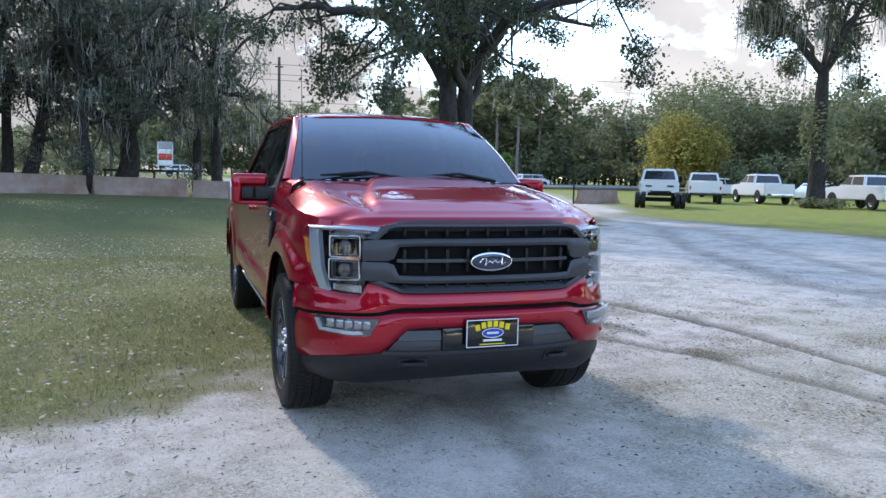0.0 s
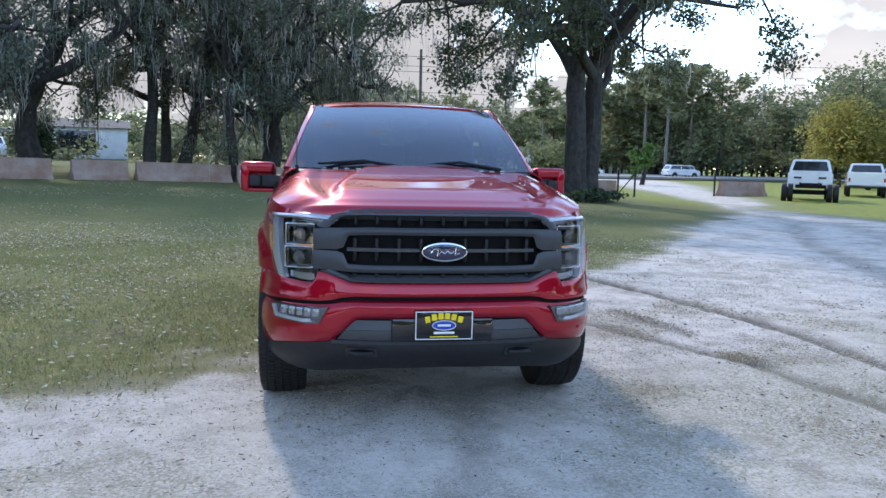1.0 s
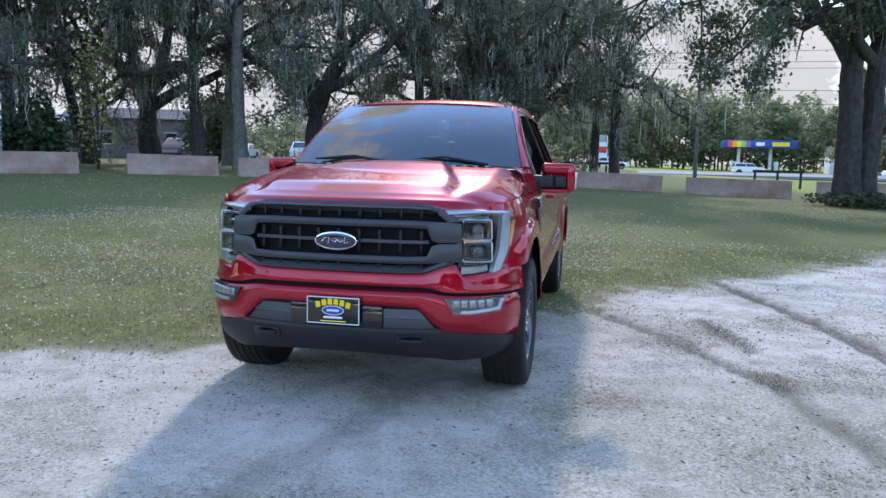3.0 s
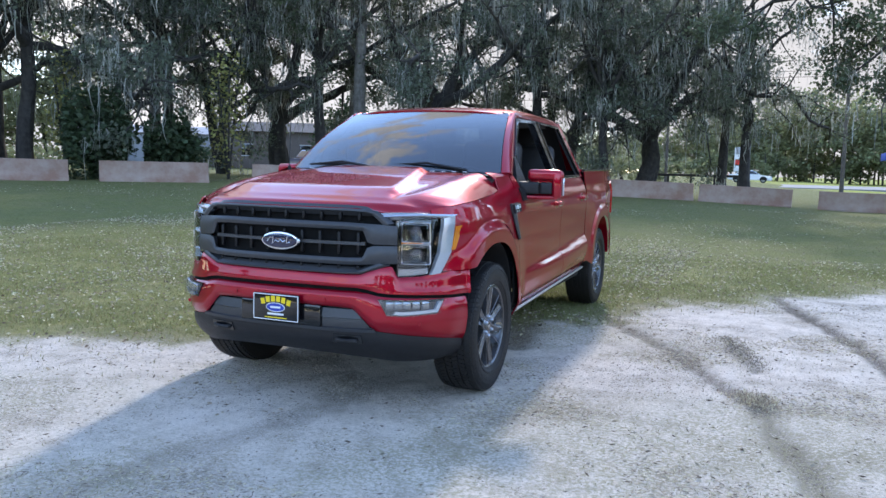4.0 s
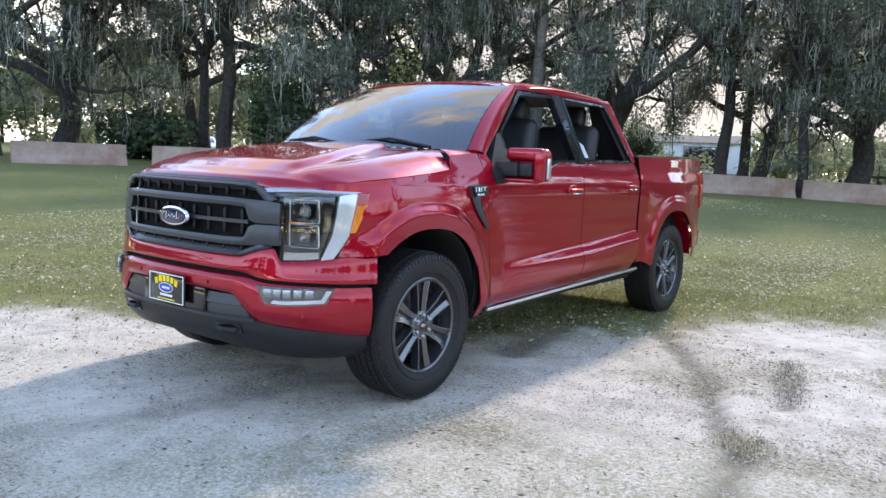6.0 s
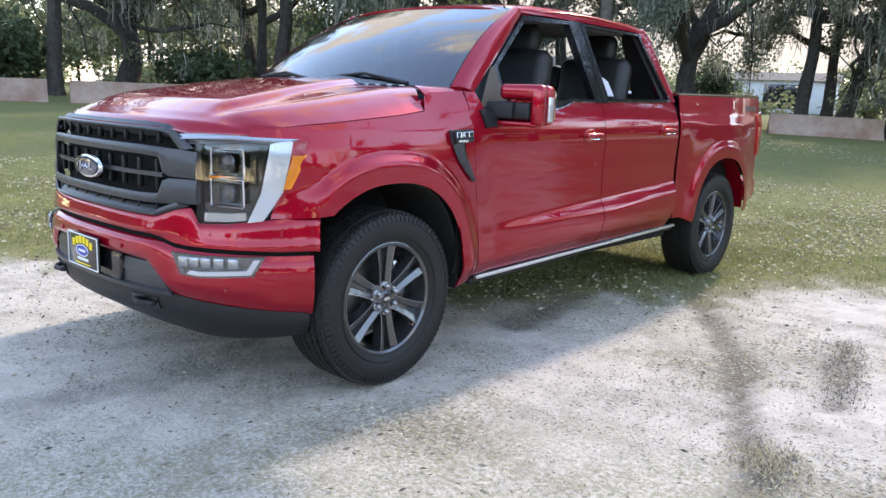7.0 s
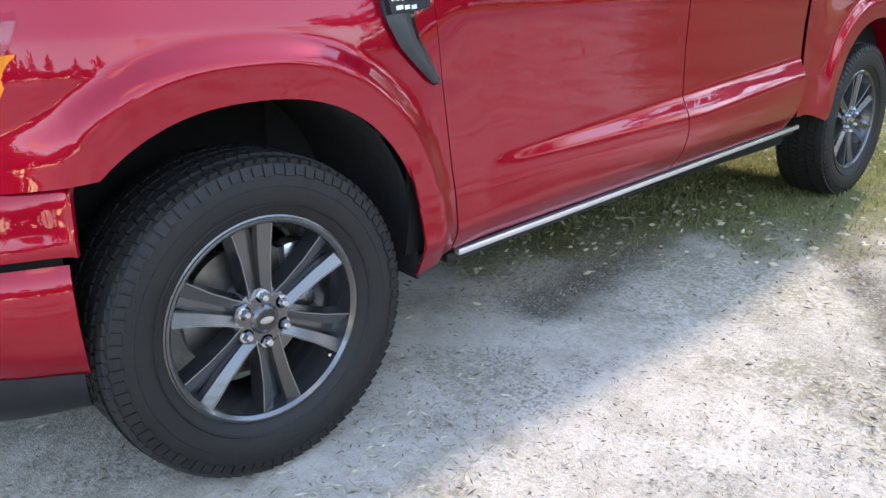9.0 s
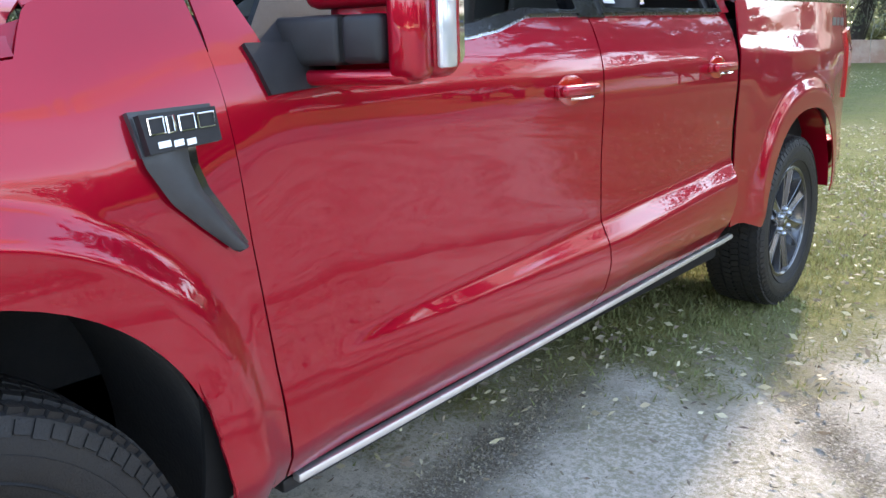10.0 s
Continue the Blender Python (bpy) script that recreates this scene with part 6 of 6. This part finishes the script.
# parked vehicles
def car(name, label, at, turn, prof, cab, width, wheels, paint, group="", bed=None, wheel_r=.36, cat="car", lamps=(), belt_z=1.0):
    c = base(name, label, cat, at, turn, group)

    def ext(pts, w0, w1, z0, z1):
        n = len(pts)
        vs = []
        for s in (-1, 1):
            for y, z in pts:
                w = np.interp(z, [z0, z1], [w0, w1])
                vs.append((s * w, y, z))
        fs = [tuple(range(n))[::-1], tuple(range(n, 2 * n))] + [(i, (i + 1) % n, n + (i + 1) % n, n + i) for i in range(n)]
        bm = bmesh.new()
        bv = [bm.verts.new(p) for p in vs]
        for q in fs:
            bm.faces.new([bv[i] for i in q])
        bmesh.ops.recalc_face_normals(bm, faces=bm.faces[:])
        bmesh.ops.bevel(bm, geom=bm.edges[:], offset=.05, segments=2, affect="EDGES")
        bm.verts.index_update()
        o = [tuple(v.co) for v in bm.verts], [tuple(v.index for v in f_.verts) for f_ in bm.faces]
        bm.free()
        return o

    part("body", ext(prof, width / 2, width / 2, 0, 1), paint, c, sharp=40)
    z0, z1 = cab[0][1], max(z for _, z in cab)
    cabin = part("cabin", ext(cab, width / 2 - .03, width / 2 - .20, z0, z1), paint, c, sharp=40)
    ys = [y for y, z in cab if z > (z0 + z1) / 2]
    lo_y, hi_y = min(y for y, z in cab), max(y for y, z in cab)
    ym0, ym1 = min(ys), max(ys)
    zg0, zg1 = z0 + (z1 - z0) * .16, z1 - (z1 - z0) * .16
    f = lambda z: np.interp(z, [z0, z1], [width / 2 - .03, width / 2 - .20]) + .006
    def sidewin(ya, yb, k0, k1):
        return [(f(zg0), ya + k0 * (zg0 - z0), zg0), (f(zg0), yb + k1 * (zg0 - z0), zg0), (f(zg1), yb + k1 * (zg1 - z0), zg1), (f(zg1), ya + k0 * (zg1 - z0), zg1)]
    kf, kr = (ym0 - lo_y) / (z1 - z0), (ym1 - hi_y) / (z1 - z0)
    mid = (lo_y + hi_y) / 2
    for vs in (sidewin(lo_y + .10, mid - .04, kf, 0), sidewin(mid + .04, hi_y - .10, 0, kr)):
        for s in (1, -1):
            v2 = [(s * p[0], p[1], p[2]) for p in vs] + [(s * (p[0] - .03), p[1], p[2]) for p in vs]
            part("window", (v2, [(0, 1, 2, 3) if s > 0 else (3, 2, 1, 0), (4, 5, 6, 7), (0, 4, 5, 1), (1, 5, 6, 2), (2, 6, 7, 3), (3, 7, 4, 0)]), CAR_GLASS, cabin)
    for ya, yb, o in ((lo_y, ym0, -.012), (hi_y, ym1, .012)):
        g = []
        for z in (zg0, zg1):
            y = np.interp(z, [z0, z1], [ya, yb]) + o
            g.append([(x * (f(z) - .14), y, z) for x in (-1, 1)])
        v2 = [g[0][0], g[0][1], g[1][1], g[1][0]]
        v3 = [(p[0], p[1] - o * 2.5, p[2]) for p in v2]
        part("windscreen", (v2 + v3, [(0, 1, 2, 3), (7, 6, 5, 4), (0, 4, 5, 1), (2, 6, 7, 3)]), CAR_GLASS, cabin)
    tm = lathe([(-.12, wheel_r * .55), (-.12, wheel_r * .95), (-.09, wheel_r), (.09, wheel_r), (.12, wheel_r * .95), (.12, wheel_r * .62)], 24)
    rm = join(lathe([(.09, wheel_r * .64), (.10, wheel_r * .5), (.06, wheel_r * .4), (.08, 0)], 20), lathe([(.085, wheel_r * .18), (.10, wheel_r * .12), (.10, 0)], 8))
    for y in wheels:
        for s in (1, -1):
            w_ = new("wheel")
            w_.parent = c
            w_.matrix_basis = pose(s * (width / 2 - .10), y, wheel_r, 0, 0, 0 if s > 0 else 180)
            ah = [(s * (width / 2 + q), y + wheel_r * 1.22 * math.cos(a), wheel_r + wheel_r * 1.22 * math.sin(a)) for q in (.006, -.05) for a in np.linspace(.02, math.pi - .02, 13)]
            part("wheel_arch", (ah, [tuple(range(13)) if s > 0 else tuple(range(12, -1, -1)), tuple(range(13, 26))] + [(i, i + 1, i + 14, i + 13) for i in range(12)]), LINER, c)
            part("tyre", tm, RUBBER, w_)
            part("rim", rm, SATIN, w_)
    for lx, ly, lz, sx, sy, sz, mm, nm in lamps:
        part(nm, rbox(lx, ly, lz, sx, sy, sz, .01), mm, c)
    return c


PICK = [(-2.72, .52), (-2.80, .80), (-2.74, 1.16), (-2.2, 1.24), (-1.10, 1.30), (2.84, 1.34), (2.84, .66), (2.72, .58), (-2.0, .50)]
PCAB = [(-1.35, 1.28), (-.62, 1.93), (.88, 1.97), (1.08, 1.28)]
p_l = [(s * .84, 2.79, 1.0, .16, .06, .36, LAMP_RED, "tail_lamp") for s in (-1, 1)] + [(0, 2.82, .60, 1.8, .14, .18, CHROME, "bumper"), (.0, 2.81, .98, .9, .03, .10, GLOSS_BLACK, "tailgate_badge")] + [(s * .72, -2.77, .92, .34, .06, .2, LAMP_GLASS, "headlamp") for s in (-1, 1)]
car("white_pickup", "white crew-cab pickup parked on grass", (36.9, 29.4, 0), 166, PICK, PCAB, 1.98, (-1.85, 1.80), WHITE_PAINT, "parked white trucks", wheel_r=.42, cat="pickup truck", lamps=p_l)
car("white_pickup", "white crew-cab pickup parked on grass", (36.6, 37.6, 0), 161, PICK, PCAB, 1.98, (-1.85, 1.80), WHITE_PAINT, "parked white trucks", wheel_r=.42, cat="pickup truck", lamps=p_l)
car("white_service_truck", "white service truck seen from behind on grass", (32.03, 37.83, 0), 145, [(-2.75, .5), (-2.8, 1.0), (-1.2, 1.25), (-.2, 1.25), (-.2, 1.45), (2.6, 1.45), (2.6, .62), (-2, .5)], PCAB, 2.05, (-1.85, 1.7), WHITE_PAINT, "parked white trucks", wheel_r=.40, cat="truck",
    lamps=[(s * .90, 2.61, 1.0, .10, .04, .22, LAMP_RED, "tail_lamp") for s in (-1, 1)] + [(0, 2.66, .62, 1.9, .10, .14, GLOSS_BLACK, "bumper"), (-.55, 2.62, .80, .35, .03, .14, WHITE_PRINT, "plate_bar")])
ch = car("chassis_truck", "white cab-and-chassis truck with bare black frame and twin rear wheels", (23.6, 30.81, 0), 147, [(-2.9, .5), (-2.95, 1.1), (-2.8, 1.3), (-1.4, 1.38), (.9, 1.38), (.9, .62), (-2.2, .5)], [(-1.45, 1.36), (-.95, 1.98), (.70, 2.02), (.88, 1.36)], 2.0, (-2.0,), WHITE_PAINT, "parked white trucks", wheel_r=.42, cat="truck", lamps=[(s * .55, .93, 1.12, .34, .04, .09, GLOSS_BLACK, "vent") for s in (-1, 1)])
part("frame_rail", join(rbox(.42, 2.1, .78, .10, 2.6, .22, .02), rbox(-.42, 2.1, .78, .10, 2.6, .22, .02), rbox(0, 3.3, .74, 1.3, .12, .16, .02), rbox(0, 1.6, .80, .8, .1, .14, .01), rbox(0, 2.1, .45, 1.6, .22, .22, .06)), UNDER, ch)
for s in (1, -1):
    for o in (.0, .28):
        w_ = new("rear_wheel")
        w_.parent = ch
        w_.matrix_basis = pose(s * (1.12 - o), 2.1, .42, 0, 0, 0 if s > 0 else 180)
        part("tyre", lathe([(-.12, .23), (-.12, .40), (-.09, .42), (.09, .42), (.12, .40), (.12, .25)], 24), RUBBER, w_)
        part("rim", lathe([(.09, .26), (.02, .22), (.02, 0)], 20), SATIN, w_)
    part("side_mirror", rbox(s * 1.18, -1.0, 1.50, .16, .10, .34, .03), UNDER, ch)
SUV = [(-2.3, .35), (-2.35, .70), (-2.2, .98), (-1.1, 1.08), (2.25, 1.10), (2.35, .75), (2.3, .38)]
SCAB = [(-1.25, 1.06), (-.35, 1.68), (1.9, 1.70), (2.2, 1.06)]
SED = [(-2.35, .3), (-2.4, .62), (-2.2, .80), (-1.0, .92), (2.2, .95), (2.4, .70), (2.35, .32)]
DCAB = [(-1.2, .90), (-.35, 1.42), (.9, 1.42), (1.7, .92)]
s_l = [(s * .72, -2.34, .72, .36, .06, .16, LAMP_GLASS, "headlamp") for s in (-1, 1)] + [(s * .75, 2.33, .82, .22, .06, .2, LAMP_RED, "tail_lamp") for s in (-1, 1)]
for nm, x, y, turn, pr, cb, pt, lb in (("white_suv", 20.8, 117, 92, SUV, SCAB, WHITE_PAINT, "white sport utility car standing by the road"), ("white_suv", 51.0, 102, -86, SUV, SCAB, WHITE_PAINT, "white sport utility car standing by the road"),
                                  ("white_sedan", 35.8, 99, 94, SED, DCAB, WHITE_PAINT, "white saloon car standing by the road"), ("white_sedan", 1.0, 92, 90, SED, DCAB, WHITE_PAINT, "white saloon car standing by the road"),
                                  ("white_suv", 46.5, 92.0, 95, SUV, SCAB, WHITE_PAINT, "white sport utility car standing by the road"),
                                  ("white_suv", 45.0, 52.0, 110, SUV, SCAB, WHITE_PAINT, "white sport utility car parked under trees"), ("white_sedan", 46.0, 42.0, 110, SED, DCAB, WHITE_PAINT, "white saloon parked behind the oak"),
                                  ("dark_car", -30.4, 48.5, 10, SUV, SCAB, DARK_PAINT, "dark red car parked beside a house"), ("white_sedan", -31.0, 60.0, 10, SED, DCAB, WHITE_PAINT, "pale saloon parked under the oaks"),
                                  ("white_suv", -24.5, 58.0, 20, SUV, SCAB, WHITE_PAINT, "white car parked under the oaks"), ("white_sedan", -47.0, 33.0, 60, SED, DCAB, WHITE_PAINT, "pale saloon parked under the oaks"),
                                  ("white_suv", -51.0, 31.0, 150, SUV, SCAB, WHITE_PAINT, "white car parked under the oaks")):
    car(nm, lb, (x, y, ground_z(x, y) + (.13 if 81 < y < 111 else 0)), turn, pr, cb, 1.85, (-1.45, 1.40), pt, "cars in the distance", wheel_r=.34, lamps=s_l)

# ---- lawn and litter ----
rng = np.random.default_rng(77)
GRASS_BLADE = leafy("grass_blades", (0.225, 0.235, 0.100), 0.4, 0.35)
DRY_LEAF = leafy("fallen_leaves", (0.42, 0.36, 0.26), 0.2, 0.65)
DARK_BIT = material("dark_litter", (0.25, 0.21, 0.16), 0.95, isl=0.6, spec=0.05)


def scatter(n, x0, x1, y0, y1, want, k=1.0):
    out = []
    while len(out) < n:
        x, y = rng.uniform(x0, x1), y0 + (y1 - y0) * rng.random() ** k
        if rng.random() < want(x, y):
            out.append((x, y, ground_z(x, y)))
    return np.array(out)


grass_want = lambda x, y: (1 - sand_amount(x, y)) ** 2 * (.35 + .65 * smooth01(-.25, .3, noise.noise(Vector((x * .9, y * .9, 9)))))


def blades(pts, h, w):
    n = len(pts)
    a = rng.random(n) * 6.283
    d = np.stack([np.cos(a), np.sin(a), np.zeros(n)], 1)
    hh = (h * (.5 + rng.random(n)))[:, None]
    lean = rng.normal(size=(n, 3)) * .45
    lean[:, 2] = 1
    t = pts + lean * hh
    b0, b1 = pts - d * w, pts + d * w
    v = np.stack([b0, b1, t], 1).reshape(-1, 3)
    return v, np.arange(3 * n).reshape(n, 3)


pts = np.concatenate([scatter(80000, -9, 1.2, -2.5, 9, grass_want), scatter(20000, 0, 8, 1.5, 9, grass_want), scatter(16000, -16, 12, 6, 20, grass_want)])
v, f = blades(pts, .026, .005)
lawn = fast_object("grass", v, f, GRASS_BLADE)
tagged(lawn, "short mown grass with thin patches", "grass", kind="stuff")
lp = np.concatenate([scatter(24000, -11, 1.5, -1.5, 12, lambda x, y: (1 - sand_amount(x, y)) * (.2 + .8 * smooth01(-.2, .4, noise.noise(Vector((x * .5, y * .5, 4)))))), scatter(2200, 1, 8, 2, 10, lambda x, y: 1 - sand_amount(x, y)), scatter(9000, -20, 9, 9, 28, lambda x, y: (1 - sand_amount(x, y)) * smooth01(-.2, .4, noise.noise(Vector((x * .3, y * .3, 4)))))])
lp[:, 2] += .016
v, f = quads(lp, rng, .0165, flat=.25, elong=2.4)
tagged(fast_object("fallen_leaves", v, f, DRY_LEAF), "pale dry fallen leaves strewn over the grass", "leaves", kind="stuff")
sp = scatter(42000, -5, 8, -5, 7, lambda x, y: sand_amount(x, y) * (.12 + .88 * smooth01(-.1, .45, noise.noise(Vector((x * .8, y * .8, 2))))))
sp[:, 2] += .006
v, f = quads(sp, rng, .0038, flat=.06, elong=4.5)
tagged(fast_object("sand_litter", v, f, DARK_BIT), "dark bits of leaf and twig strewn on the sand", "litter", kind="stuff")
tl = scatter(3600, -5, 8, -5, 7, lambda x, y: sand_amount(x, y) * (.15 + .85 * smooth01(-.1, .4, noise.noise(Vector((x * .7, y * .7, 31))))))
tl[:, 2] += .008
v, f = quads(tl, rng, .0095, flat=.12, elong=3.2)
tagged(fast_object("sand_leaves", v, f, DARK_BIT), "small curled brown leaves and twigs on the sand", "leaves", kind="stuff")
fl = scatter(26000, -2, 5, -4.5, 3, lambda x, y: sand_amount(x, y) * smooth01(.05, .4, noise.noise(Vector((x * 1.1, y * 1.1, 47)))))
fl[:, 2] += .005
v, f = quads(fl, rng, .0045, flat=.15, elong=6.0)
tagged(fast_object("straw_litter", v, f, DRY_LEAF), "thin dry grass stems matted on the sand", "litter", kind="stuff")
tw = scatter(9000, -5, 7, -4.5, 6, lambda x, y: sand_amount(x, y) * smooth01(.0, .4, noise.noise(Vector((x * .6, y * .6, 12)))))
v, f = blades(tw, .011, .0022)
tagged(fast_object("sparse_grass", v, f, GRASS_BLADE), "sparse tufts of grass on the sand", "grass", kind="stuff")
for (ax, ay), (bx, by_), r, n, mat, nm, lb, hh in (
        ((2.33, 2.52), (2.62, 1.38), .055, 800, DARK_BIT, "dirt_clump", "dark streak of torn earth and roots on the sand", .012),
        ((2.57, .62), (2.63, .44), .075, 900, DRY_LEAF, "dry_tuft", "flat brown tuft of dead grass on the sand", .016),
        ((.60, 2.25), (.74, 1.30), .10, 1800, DARK_BIT, "dirt_patch", "dark patch of scuffed earth beside the truck", .007)):
    t = rng.random((n, 1))
    q = np.array([[ax, ay, .0]]) * (1 - t) + np.array([[bx, by_, .0]]) * t + rng.normal(size=(n, 3)) * np.array([r, r, .003])
    v, f = blades(q, hh, .004)
    tagged(fast_object(nm, v, f, mat), lb, "earth", kind="stuff")
